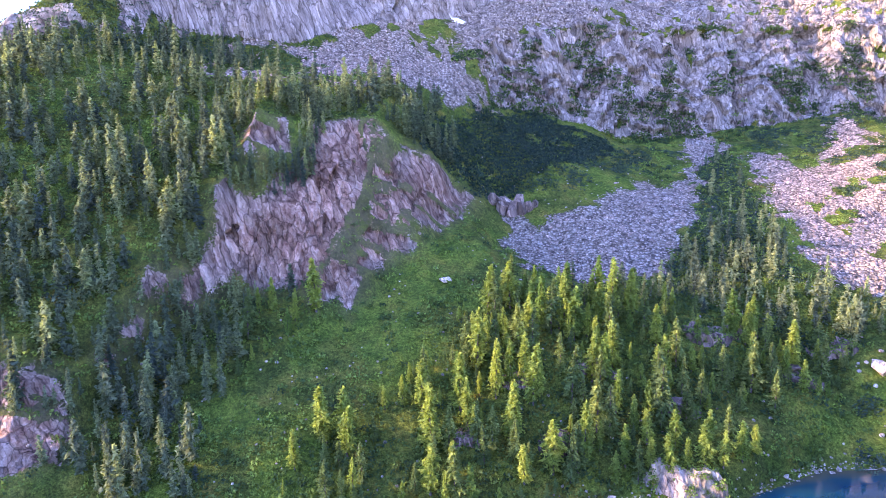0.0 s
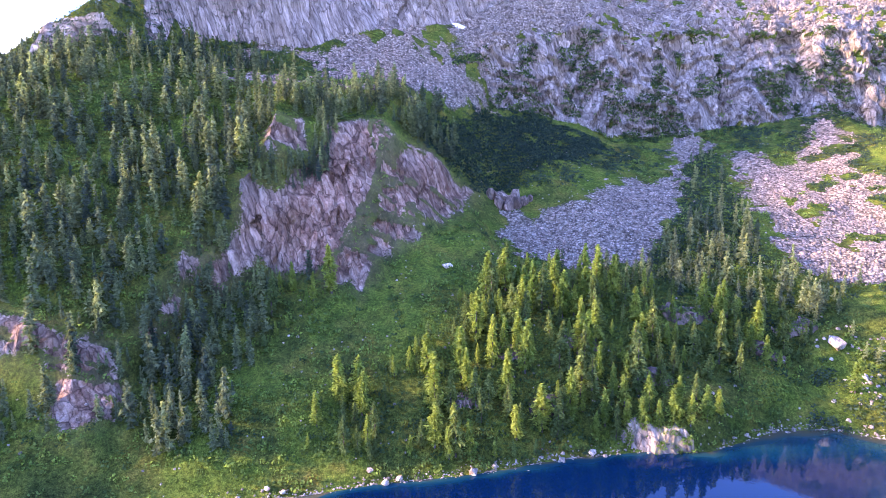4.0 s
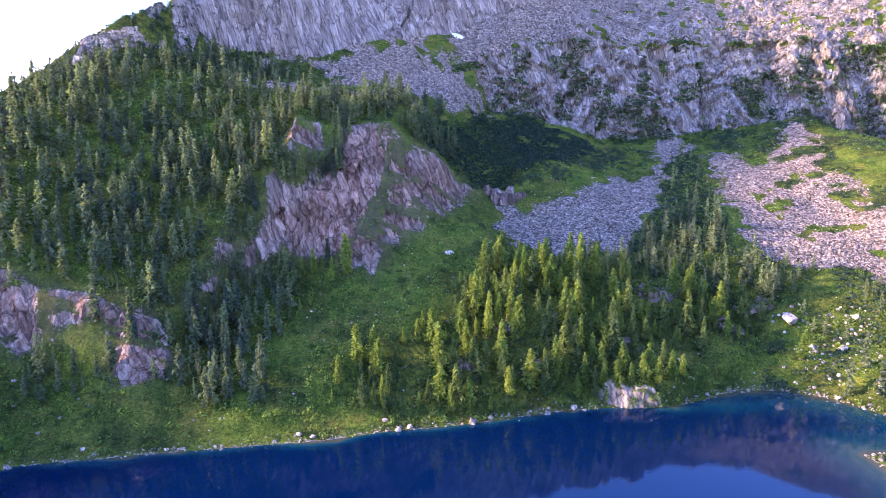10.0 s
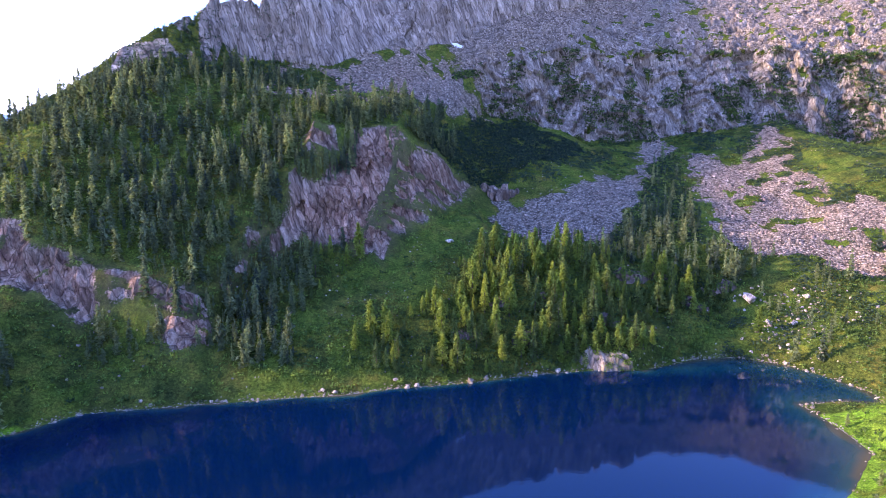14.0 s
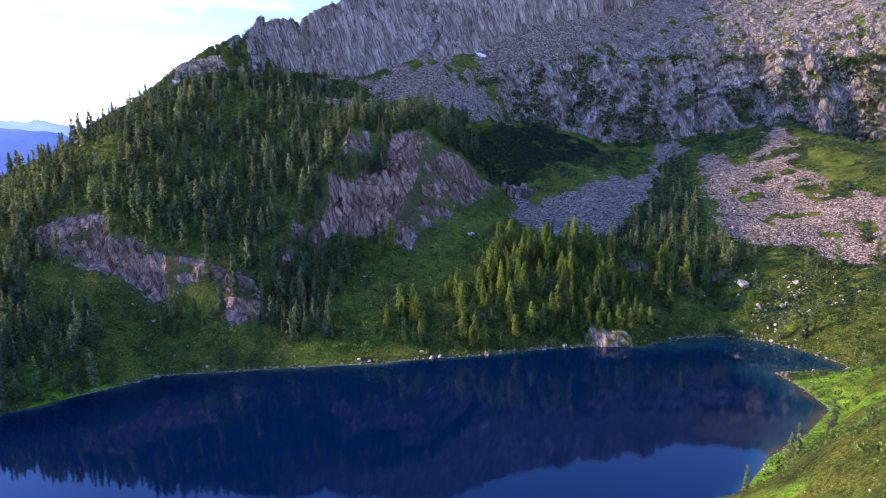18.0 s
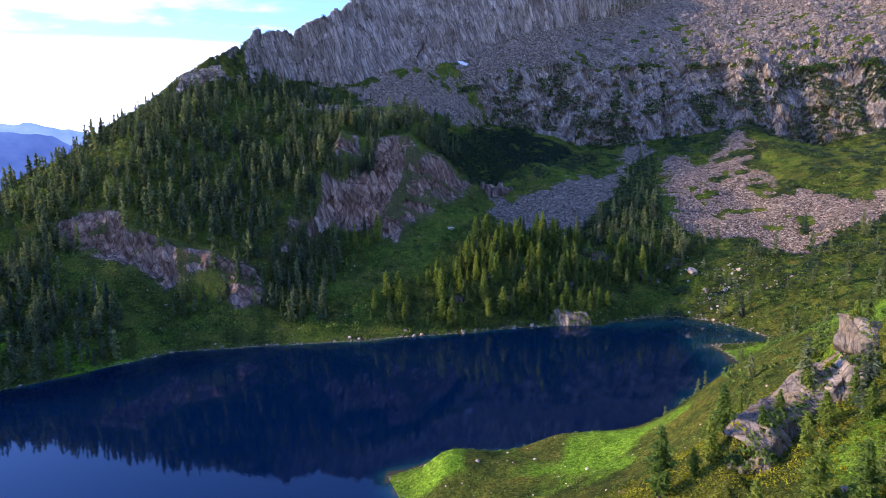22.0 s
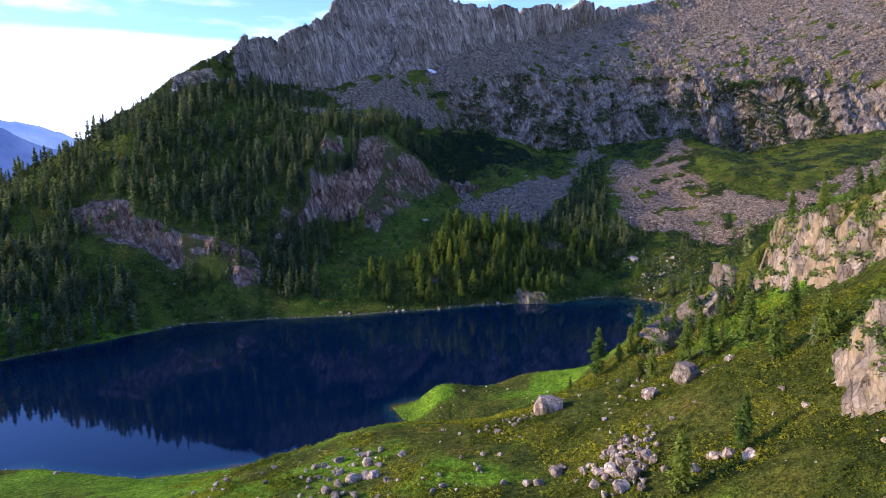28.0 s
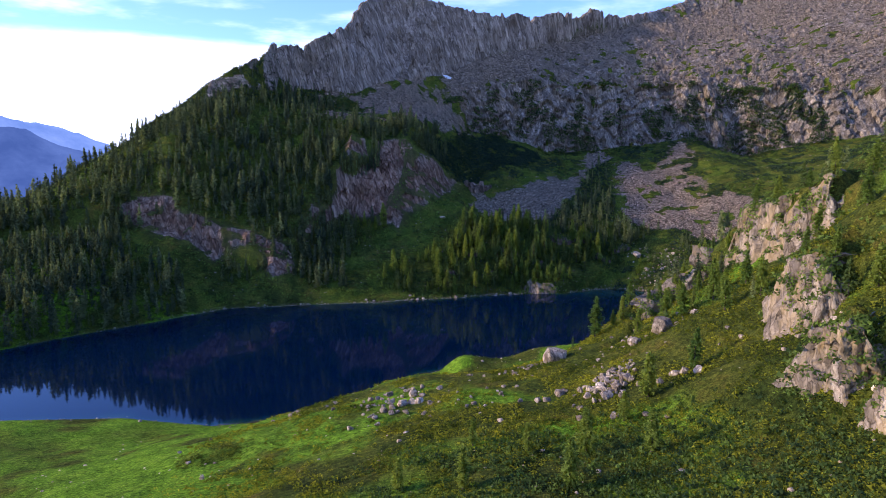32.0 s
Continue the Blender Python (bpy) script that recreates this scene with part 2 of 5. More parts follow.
def lake_distance(x, y):
    """Metres from the shoreline, negative in the lake."""
    best, inside = np.full(x.shape, 1e9), np.zeros(x.shape, bool)
    n = len(LAKE)
    for i in range(n):
        (ax, ay), (bx, by) = LAKE[i], LAKE[(i + 1) % n]
        dx, dy = bx - ax, by - ay
        t = np.clip(((x - ax) * dx + (y - ay) * dy) / (dx * dx + dy * dy), 0, 1)
        best = np.minimum(best, np.hypot(x - ax - t * dx, y - ay - t * dy))
        if ay != by:
            inside ^= ((ay > y) != (by > y)) & (x < (bx - ax) * (y - ay) / (by - ay) + ax)
    return np.where(inside, -best, best)


def inside(poly, x, y, soft=0.0):
    """1 in the polygon, falling to 0 over soft metres round its edge."""
    x, y = np.asarray(x, float), np.asarray(y, float)
    best, within = np.full(x.shape, 1e9), np.zeros(x.shape, bool)
    n = len(poly)
    for i in range(n):
        (ax, ay), (bx, by) = poly[i], poly[(i + 1) % n]
        dx, dy = bx - ax, by - ay
        t = np.clip(((x - ax) * dx + (y - ay) * dy) / (dx * dx + dy * dy + 1e-9), 0, 1)
        best = np.minimum(best, np.hypot(x - ax - t * dx, y - ay - t * dy))
        if ay != by:
            within ^= ((ay > y) != (by > y)) & (x < (bx - ax) * (y - ay) / (by - ay) + ax)
    s = np.where(within, best, -best)
    return ramp(s, -soft, soft) if soft else (s > 0).astype(float)


# foot lines of the near crags, the hill on their left, and the height of each step
CRAG_FEET = [
    ([(76, -315), (76.5, -320), (77, -328), (78.5, -337), (81, -346), (84, -351)], 14.0),
    ([(52, -321), (57, -317), (63, -312), (69, -309), (75, -311)], 7.0),
    ([(58, -377.5), (54.5, -379.5), (52.5, -384), (52.3, -388), (52, -393), (54, -397), (57, -398)], 11.0),
    ([(47, -403.5), (43.5, -405.5), (43, -410), (44, -414), (46, -417), (49, -418)], 9.5),
    ([(43, -421), (44, -425), (44.5, -431)], 5.0),
]


SHORE_FEET = [([(57, -66), (63, -68.5), (69, -70.5), (77, -71.4), (86, -71.2), (93, -67.5), (99, -62)], 7.5)]


def crag_lift(x, y, feet):
    """Rise of the ground behind the crags."""
    z = np.zeros_like(x)
    for foot, h in feet:
        best, up, along = np.full(x.shape, 1e9), np.zeros_like(x), np.zeros_like(x)
        total = len(foot) - 1
        for i in range(total):
            (ax, ay), (bx, by) = foot[i], foot[i + 1]
            dx, dy = bx - ax, by - ay
            t = np.clip(((x - ax) * dx + (y - ay) * dy) / (dx * dx + dy * dy), 0, 1)
            d = np.hypot(x - ax - t * dx, y - ay - t * dy)
            side = -((x - ax) * dy - (y - ay) * dx)
            new_best = d < best
            best, up, along = np.where(new_best, d, best), np.where(new_best, np.sign(side), up), np.where(new_best, i + t, along)
        s = best * up
        ends = ramp(np.minimum(along, total - along), -0.3, 0.5) * 0.85 + 0.15
        z = z + h * ends * ramp(s, 1.0, 6.0) * np.exp(-np.maximum(s - 5, 0) / 16)
    return z


def ground_height(x, y):
    x, y = np.asarray(x, float), np.asarray(y, float)
    wob = fbm(x / 60, y / 60, 0, 3) * 6
    fz, v = far_height(x + wob, y + fbm(x / 45, y / 45, 5, 3) * 4)
    ly, lz = line_at(0, x)
    d = lake_distance(x, y)
    nz = near_height(x, y) + crag_lift(x, y, CRAG_FEET)
    nz = nz + (np.minimum(nz, 12) - nz) * ramp(-x, 180, 320)
    side = ramp(y - ly, -30, 0) * (x > 150) + (y > ly) * (x <= 150)
    z = nz * (1 - side) + fz * side
    z = z + fbm(x / 22, y / 22, 2, 4) * 1.3 * ramp(d, 3, 25)
    z = z + (facets(x / 9, y / 7, 57)[0] * 3.5 + fbm(x / 16, y / 16, 59, 3) * 3) * ramp(v, 4.85, 5.0) * (1 - ramp(v, 5.1, 5.5)) * side * ramp(x, 0, 40)
    tooth, gap = facets(x / 11 + fbm(x / 20, y / 20, 3, 2), y / 14, 51)
    z = z + (tooth * 6 + facets(x / 4.5, y / 6, 53)[0] * 2 - (1 - ramp(gap, 0, 0.15)) * 2) * ramp(v, 6.5, 6.95) * (1 - ramp(v, 7.0, 7.5)) * side * ramp(x, -200, -165) * (1 - ramp(x, 250, 330))
    dry = np.abs(d) * 0.14
    z = np.where(d > 0, dry + (np.maximum(z, 0.4) - dry) * ramp(d, 0.5, 14) + crag_lift(x, y, SHORE_FEET) * ramp(d, 0.3, 2), 0)
    return np.where(d > 0, z, -np.minimum(-d * 0.32, 14) - 0.05), v * side, d

# ---- cover of the land, in plan ----
SCREES = [
    [(33, 95), (35, 76), (33, 51), (41, 40), (55, 30), (62, 21), (76, 20), (89, 25), (105, 42), (112, 57), (121, 63), (143, 107), (160, 152), (194, 192), (194, 220),
     (182, 220), (165, 196), (154, 155), (132, 118), (120, 130), (106, 118), (85, 95), (69, 88), (56, 81), (47, 78), (41, 85)],
    [(198, 176), (212, 160), (219, 130), (247, 166), (271, 203), (288, 214), (268, 144), (251, 123), (259, 94), (244, 56), (263, 50), (271, 23), (251, -11), (220, -28),
     (207, -16), (194, 5), (169, 12), (155, 14), (169, 46), (176, 89)],
    [(243, 60), (262, 52), (283, 22), (315, 24), (363, 38), (400, 46), (400, 30), (333, -2), (282, -9), (259, -14), (235, -12)],
    [(-103, 128), (-87, 142), (-56, 128), (-27, 125), (14, 157), (41, 199), (5, 187), (-21, 200), (-53, 180), (-76, 156)],
]
PINK_CLIFF = [(-77, 2), (-65, 9), (-54, 20), (-52, 26), (-49, 34), (-41, 44), (-29, 49), (-27, 39), (-28, 30), (-31, 18), (-38, 6), (-44, -6), (-50, -9), (-62, -10), (-73, -8),
              (-79, -13), (-86, -22), (-89, -20), (-85, -15), (-82, -9), (-80, -4)]
# bare rock faces, and how closed each one is
BARE = [
    (PINK_CLIFF, 1.2),
    ([(-79, 24), (-71, 26), (-64, 34), (-59, 24), (-74, 12), (-79, 15)], 0.9),
    ([(-18, 43), (-12, 57), (-3, 69), (8, 73), (21, 84), (12, 61), (-3, 37), (-12, 20), (-21, 15), (-19, 27), (-17, 36)], 0.55),
    ([(-44, -8), (-37, 3), (-30, 13), (-22, 14), (-25, 4), (-28, -3), (-33, -11), (-38, -6), (-45, -14)], 0.6),
    ([(-30, 50), (-20, 50), (-16, 30), (-20, 14), (-30, 14), (-40, 0), (-48, -6), (-36, 8), (-28, 22), (-27, 38)], -0.05),
    ([(-89, -20), (-86, -22), (-92, -25), (-96, -38), (-100, -48), (-104, -49), (-101, -43), (-98, -33), (-95, -23)], 0.15),
    ([(-226, -56), (-214, -46), (-191, -48), (-182, -56), (-165, -55), (-154, -58), (-150, -67), (-156, -72), (-173, -67), (-187, -69), (-211, -65)], 0.9),
    ([(-149, -58), (-136, -56), (-119, -61), (-113, -55), (-106, -61), (-102, -74), (-112, -80), (-119, -77), (-123, -67), (-137, -64), (-146, -66)], 0.45),
]
PINES = [(-9, 114), (28, 171), (66, 215), (95, 200), (124, 190), (112, 168), (88, 148), (60, 126), (42, 112), (25, 88), (10, 79), (-8, 63)]
KNOLL_WOOD = [(91, 11), (69, 10), (26, -7), (7, -13), (-3, -34), (-13, -47), (-32, -51), (-38, -64), (-42, -80), (10, -78), (56, -69), (62, -62), (83, -50), (118, -38), (145, -24), (166, -8), (176, 8), (140, 10), (120, 14)]
RIDGE_WOOD = [(166, 173), (191, 182), (173, 119), (161, 63), (149, 26), (149, 14), (121, 14), (96, 10), (90, 21), (110, 49), (127, 71), (147, 117)]
ROW_WOOD = [(-92, -84), (-93, -67), (-84, -53), (-70, -58), (-63, -80)]
LEDGE_WOOD = [(-81, 1), (-74, 3), (-58, 12), (-49, 17), (-46, 36), (-54, 35), (-56, 19), (-74, 9), (-82, 6)]
GULLIES = [([(-30, 50), (-32, 43), (-27, 32), (-30, 20), (-38, 8), (-44, -2), (-49, -10)], 0.8)]
TOP_WOOD = [(-88, 10), (-78, 27), (-60, 38), (-30, 54), (-8, 66), (10, 84), (4, 96), (-30, 72), (-58, 54), (-92, 42)]
GULLY_WOOD = [(-104, -52), (-96, -64), (-86, -64), (-70, -30), (-82, -18), (-92, -20)]
FOOT_WOOD = [(-135, -62), (-108, -78), (-84, -72), (-60, -40), (-42, -16), (-58, -11), (-78, -13), (-80, 2), (-86, 14), (-100, 25), (-125, 20), (-140, -30)]
WEST_WOOD = [(-330, -262), (-240, -207), (-212, -178), (-178, -147), (-160, -122), (-170, -96), (-196, -88), (-215, -84), (-250, -92), (-330, -130)]
BAND_WOOD = [(-150, -72), (-120, -74), (-117, -82), (-135, -88), (-152, -84)]


def cover_at(x, y, v, d, z, slope):
    """Shares of bare rock, scree, heath with darker far grass, and how red the rock is."""
    edge = fbm(x / 9, y / 9, 1, 5, 0.6) * 6
    xe, ye = x + edge, y + fbm(x / 9, y / 9, 9, 5, 0.6) * 6
    rock, scree = np.zeros_like(x), np.zeros_like(x)
    for p in SCREES:
        scree = np.maximum(scree, inside(p, xe, ye, 7.0))
    for p, closed in BARE:
        rock = np.maximum(rock, inside(p, x + edge * 0.35, y, 3.0) * (0.3 + 0.7 * ramp(fbm(x / 11, y / 8 + z / 9, 17, 4) + closed, 0.0, 0.3)))
    for line, half in GULLIES:
        best = np.full(x.shape, 1e9)
        for (ax, ay), (bx, by) in zip(line, line[1:]):
            t = np.clip(((x - ax) * (bx - ax) + (y - ay) * (by - ay)) / ((bx - ax) ** 2 + (by - ay) ** 2), 0, 1)
            best = np.minimum(best, np.hypot(x - ax - t * (bx - ax), y - ay - t * (by - ay)))
        rock = rock * ramp(best + edge * 0.2, half * 0.5, half * 1.3)
    patches = ramp(fbm(x / 26, y / 26, 4, 4) + 0.35, 0.0, 0.35)
    wall = ramp(v, 3.98, 4.08) * (1 - ramp(v, 4.96, 5.0)) * ramp(xe, 20, 50)
    high = ramp(v, 5.97, 6.03) * (1 - ramp(v, 7.2, 7.6)) * ramp(xe, -168, -150) * (1 - ramp(xe, 300, 360))
    spur = ramp(v, 4.9, 5.6) * (v < 7.3) * ramp(xe, -235, -190) * (1 - ramp(xe, -150, -130)) * ramp(fbm(x / 9, y / 9, 6, 4), -0.1, 0.2)
    rock = np.maximum.reduce([rock, wall * ramp(fbm(x / 17, z / 22, 4, 4) + 1.3, 0.0, 0.25), high, spur * 0.9])
    upper = ramp(v, 4.97, 5.04) * (1 - ramp(v, 5.98, 6.05)) * ramp(xe, 0, 25)
    beyond = ramp(v, 5.98, 6.05) * ramp(xe, 290, 350)
    # ice-worn slabs with turf between them over the wall, east of the boulder field
    worn = np.maximum(ramp(v, 4.94, 4.97) * (1 - ramp(v, 5.5, 5.95)) * ramp(xe, 85, 150), beyond)
    worn = np.maximum(worn, ramp(v, 4.94, 4.97) * (1 - ramp(v, 5.12, 5.25)) * ramp(xe, 20, 50))
    slabs = worn * ramp(fbm(x / 12, y / 9, 41, 4), -0.35, -0.1)
    turf = worn * ramp(fbm(x / 11, y / 6, 43, 5, 0.6), 0.55, 0.8)
    scree = np.maximum.reduce([scree, np.maximum(upper, beyond) * (0.8 + 0.2 * patches)])
    scree, rock = scree * (1 - turf), np.maximum(rock, slabs * (1 - turf) * 0.95)
    middle = ramp(v, 4.0, 4.3) * (1 - ramp(v, 5.98, 6.05)) * ramp(xe, -135, -100) * (1 - ramp(xe, 25, 50))
    scree = np.maximum(scree, middle * ramp(fbm(x / 13, y / 13, 8, 4) + 0.25, 0, 0.3) * 0.9)
    scree = scree * (1 - 0.85 * ramp(fbm(x / 20, y / 14, 12, 4), 0.42, 0.6) * (x > 190) * (y < 160))
    rock = np.maximum(rock, (1 - ramp(np.abs(d), 0.3, 1.4)) * 0.7 * ramp(fbm(x / 5, y / 5, 3, 3), 0.05, 0.3))
    heath = ramp(fbm(x / 15, y / 15, 14, 4) + 0.1 + 0.75 * ramp(x + (-320 - y) * 0.3, -30, 25) * (y < -250) - 0.5 * (y < -200) * ramp(-x, 38, 75), -0.2, 0.6)
    # past y -120 the share is held high, which darkens the far grass
    heath = np.clip(np.maximum.reduce([np.where(y > -120, heath * 0.2 + 0.85, heath), (v > 3.9) * 0.9, inside(FOOT_WOOD, x, y, 5), inside(KNOLL_WOOD, x, y, 5) * 0.9]), 0, 1)
    red = np.clip(sum(inside(p, x, y, 8) for p, closed in BARE), 0, 1)
    return np.clip(rock, 0, 1), np.clip(scree, 0, 1), heath, red


# ---- materials ----


def material(name):
    m = bpy.data.materials.new(name)
    m.use_nodes = True
    t = m.node_tree
    b = t.nodes["Principled BSDF"]
    b.inputs["Specular IOR Level"].default_value = 0.25
    return m, t.nodes, t.links, b


def node(n, kind, **values):
    k = n.new(kind)
    for key, v in values.items():
        k.inputs[key.replace("_", " ")].default_value = v
    return k


def stretched(n, l, coord, how):
    """Turned by the last three numbers, then scaled by the first three."""
    for key, v in (("Rotation", how[3:]), ("Scale", how[:3])):
        mp = n.new("ShaderNodeMapping")
        mp.inputs[key].default_value = v
        l.new(coord, mp.inputs["Vector"])
        coord = mp.outputs[0]
    return coord


def noise_node(n, l, coord, scale, detail=5.0, rough=0.6, stretch=None):
    k = node(n, "ShaderNodeTexNoise", Scale=scale, Detail=detail, Roughness=rough)
    if stretch:
        coord = stretched(n, l, coord, stretch)
    l.new(coord, k.inputs["Vector"])
    return k.outputs["Fac"]


def ramp_node(n, l, fac, *stops):
    k = n.new("ShaderNodeValToRGB")
    e = k.color_ramp.elements
    while len(e) < len(stops):
        e.new(0.5)
    for s, (p, c) in zip(e, stops):
        s.position, s.color = p, (*c, 1) if len(c) == 3 else c
    l.new(fac, k.inputs[0])
    return k.outputs[0]


def mix_node(n, l, fac, a, b, mode="MIX"):
    k = n.new("ShaderNodeMix")
    k.data_type, k.blend_type = "RGBA", mode
    for socket, v in ((k.inputs[0], fac), (k.inputs[6], a), (k.inputs[7], b)):
        if isinstance(v, (int, float)):
            socket.default_value = v
        elif isinstance(v, tuple):
            socket.default_value = (*v, 1)
        else:
            l.new(v, socket)
    return k.outputs[2]


def bump_node(n, l, height, strength, distance, normal=None):
    k = node(n, "ShaderNodeBump", Strength=strength, Distance=distance)
    l.new(height, k.inputs["Height"])
    if normal:
        l.new(normal, k.inputs["Normal"])
    return k.outputs[0]


def rock_look(n, l, pos, red=None, finer=1.0):
    """Streaked, cracked gneiss: colour and height."""
    if finer != 1.0:
        sc = n.new("ShaderNodeVectorMath")
        sc.operation = "SCALE"
        sc.inputs["Scale"].default_value = finer
        l.new(pos, sc.inputs[0])
        pos = sc.outputs[0]
    warp = node(n, "ShaderNodeTexNoise", Scale=0.25, Detail=4.0, Roughness=0.6)
    l.new(pos, warp.inputs["Vector"])
    bent = n.new("ShaderNodeVectorMath")
    bent.operation = "MULTIPLY_ADD"
    bent.inputs[1].default_value = (2.6, 2.6, 2.6)
    l.new(warp.outputs["Color"], bent.inputs[0])
    l.new(pos, bent.inputs[2])
    pos = bent.outputs[0]

    def slabs(stretch):
        k = node(n, "ShaderNodeTexVoronoi", Scale=1.0, Randomness=1.0)
        l.new(stretched(n, l, pos, stretch), k.inputs["Vector"])
        part_ = n.new("ShaderNodeSeparateColor")
        l.new(k.outputs["Color"], part_.inputs[0])
        return part_.outputs[0]

    def cracks(stretch, width):
        k = node(n, "ShaderNodeTexVoronoi", Scale=1.0, Randomness=1.0)
        k.feature = "DISTANCE_TO_EDGE"
        l.new(stretched(n, l, pos, stretch), k.inputs["Vector"])
        return ramp_node(n, l, k.outputs["Distance"], (0.0, (0, 0, 0)), (width, (1, 1, 1)))

    streak = noise_node(n, l, pos, 1.0, 6, 0.62, (0.45, 0.45, 0.05, 0.0, 0.2, 0.0))
    blotch = noise_node(n, l, pos, 0.06, 5, 0.6)
    grain = noise_node(n, l, pos, 1.6, 6, 0.7)
    joint, split = cracks((0.24, 0.24, 0.035, 0.0, 0.2, 0.0), 0.06), cracks((0.7, 0.7, 0.09, 0.0, 0.22, 0.0), 0.08)
    slab, chip = slabs((0.24, 0.24, 0.035, 0.0, 0.2, 0.0)), slabs((0.7, 0.7, 0.09, 0.0, 0.22, 0.0))
    grey = ramp_node(n, l, streak, (0.3, (0.17, 0.14, 0.11)), (0.5, (0.34, 0.282, 0.222)), (0.7, (0.52, 0.44, 0.35)))
    rust = ramp_node(n, l, streak, (0.32, (0.17, 0.085, 0.055)), (0.48, (0.33, 0.19, 0.125)), (0.66, (0.54, 0.36, 0.25)))
    col = mix_node(n, l, red, grey, rust) if red else grey
    lichen = ramp_node(n, l, blotch, (0.36, (0.68, 0.63, 0.55)), (0.5, (0.96, 0.94, 0.9)), (0.64, (1.15, 1.12, 1.08)))
    col = mix_node(n, l, 0.9, col, lichen, "MULTIPLY")
    col = mix_node(n, l, 0.5, col, ramp_node(n, l, grain, (0.3, (0.55, 0.55, 0.55)), (0.68, (1.35, 1.35, 1.35))), "MULTIPLY")
    col = mix_node(n, l, 0.7, col, ramp_node(n, l, slab, (0.0, (0.55, 0.53, 0.52)), (1.0, (1.42, 1.42, 1.42))), "MULTIPLY")
    col = mix_node(n, l, 0.55, col, ramp_node(n, l, chip, (0.0, (0.65, 0.65, 0.63)), (1.0, (1.3, 1.3, 1.3))), "MULTIPLY")
    col = mix_node(n, l, 0.75, col, mix_node(n, l, joint, (0.22, 0.2, 0.18), (1.0, 1.0, 1.0)), "MULTIPLY")
    col = mix_node(n, l, 0.4, col, mix_node(n, l, split, (0.3, 0.28, 0.26), (1.0, 1.0, 1.0)), "MULTIPLY")
    h = mix_node(n, l, 0.4, streak, joint)
    h = mix_node(n, l, 0.35, h, split)
    h = mix_node(n, l, 0.3, h, chip)
    h = mix_node(n, l, 0.2, h, grain)
    return col, h


def make_ground():
    m, n, l, b = material("ground")
    geo = n.new("ShaderNodeNewGeometry")
    pos = geo.outputs["Position"]
    cov = n.new("ShaderNodeAttribute")
    cov.attribute_name = "cover"
    sep = n.new("ShaderNodeSeparateColor")
    l.new(cov.outputs["Color"], sep.inputs[0])
    rock, scree, heath, red = sep.outputs[0], sep.outputs[1], sep.outputs[2], cov.outputs["Alpha"]
    fine, mid, wide = noise_node(n, l, pos, 0.9, 8, 0.75), noise_node(n, l, pos, 0.16, 7, 0.72), noise_node(n, l, pos, 0.025, 4, 0.6)
    patch = noise_node(n, l, pos, 0.09, 6, 0.65)
    green = ramp_node(n, l, mid, (0.32, (0.15, 0.32, 0.02)), (0.5, (0.28, 0.56, 0.03)), (0.68, (0.4, 0.68, 0.045)))
    dry = ramp_node(n, l, mid, (0.32, (0.08, 0.085, 0.02)), (0.52, (0.15, 0.145, 0.03)), (0.7, (0.25, 0.2, 0.055)))
    grass = mix_node(n, l, ramp_node(n, l, wide, (0.48, (0, 0, 0)), (0.7, (0.5, 0.5, 0.5))), green, dry)
    low = ramp_node(n, l, patch, (0.34, (0.046, 0.056, 0.018)), (0.46, (0.108, 0.12, 0.025)), (0.56, (0.19, 0.195, 0.032)), (0.68, (0.28, 0.2, 0.04)))
    grass = mix_node(n, l, mix_node(n, l, 0.12, heath, (0.0, 0.0, 0.0)), grass, low)
    grass = mix_node(n, l, 0.9, grass, ramp_node(n, l, fine, (0.36, (0.3, 0.32, 0.28)), (0.5, (0.9, 0.9, 0.85)), (0.64, (1.7, 1.6, 1.4))), "MULTIPLY")
    tuft = noise_node(n, l, pos, 3.2, 4, 0.65)
    grass = mix_node(n, l, 0.85, grass, ramp_node(n, l, tuft, (0.36, (0.35, 0.38, 0.35)), (0.5, (0.95, 0.95, 0.95)), (0.64, (1.6, 1.55, 1.45))), "MULTIPLY")
    grass = mix_node(n, l, 1.0, grass, (0.6, 0.57, 0.66), "MULTIPLY")
    earth = ramp_node(n, l, mid, (0.35, (0.06, 0.045, 0.025)), (0.5, (0.15, 0.105, 0.06)), (0.62, (0.11, 0.12, 0.03)))
    grass = mix_node(n, l, mix_node(n, l, 0.4, red, (0.0, 0.0, 0.0)), grass, earth)
    rcol, rh = rock_look(n, l, pos, red)
    vs = node(n, "ShaderNodeTexVoronoi", Scale=0.8, Randomness=1.0)
    l.new(pos, vs.inputs["Vector"])
    tone = n.new("ShaderNodeSeparateColor")
    l.new(vs.outputs["Color"], tone.inputs[0])
    scol = ramp_node(n, l, tone.outputs[0], (0.0, (0.16, 0.118, 0.078)), (0.6, (0.35, 0.268, 0.18)), (1.0, (0.57, 0.45, 0.32)))
    # shade between stones, and below between larger blocks, is put into the scree colour
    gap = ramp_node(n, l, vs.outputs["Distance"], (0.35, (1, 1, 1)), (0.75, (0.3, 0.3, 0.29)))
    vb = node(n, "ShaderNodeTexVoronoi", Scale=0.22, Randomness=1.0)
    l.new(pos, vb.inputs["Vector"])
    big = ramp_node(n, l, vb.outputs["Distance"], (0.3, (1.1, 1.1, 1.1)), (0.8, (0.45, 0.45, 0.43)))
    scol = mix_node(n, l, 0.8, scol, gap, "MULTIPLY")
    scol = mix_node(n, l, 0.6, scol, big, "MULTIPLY")

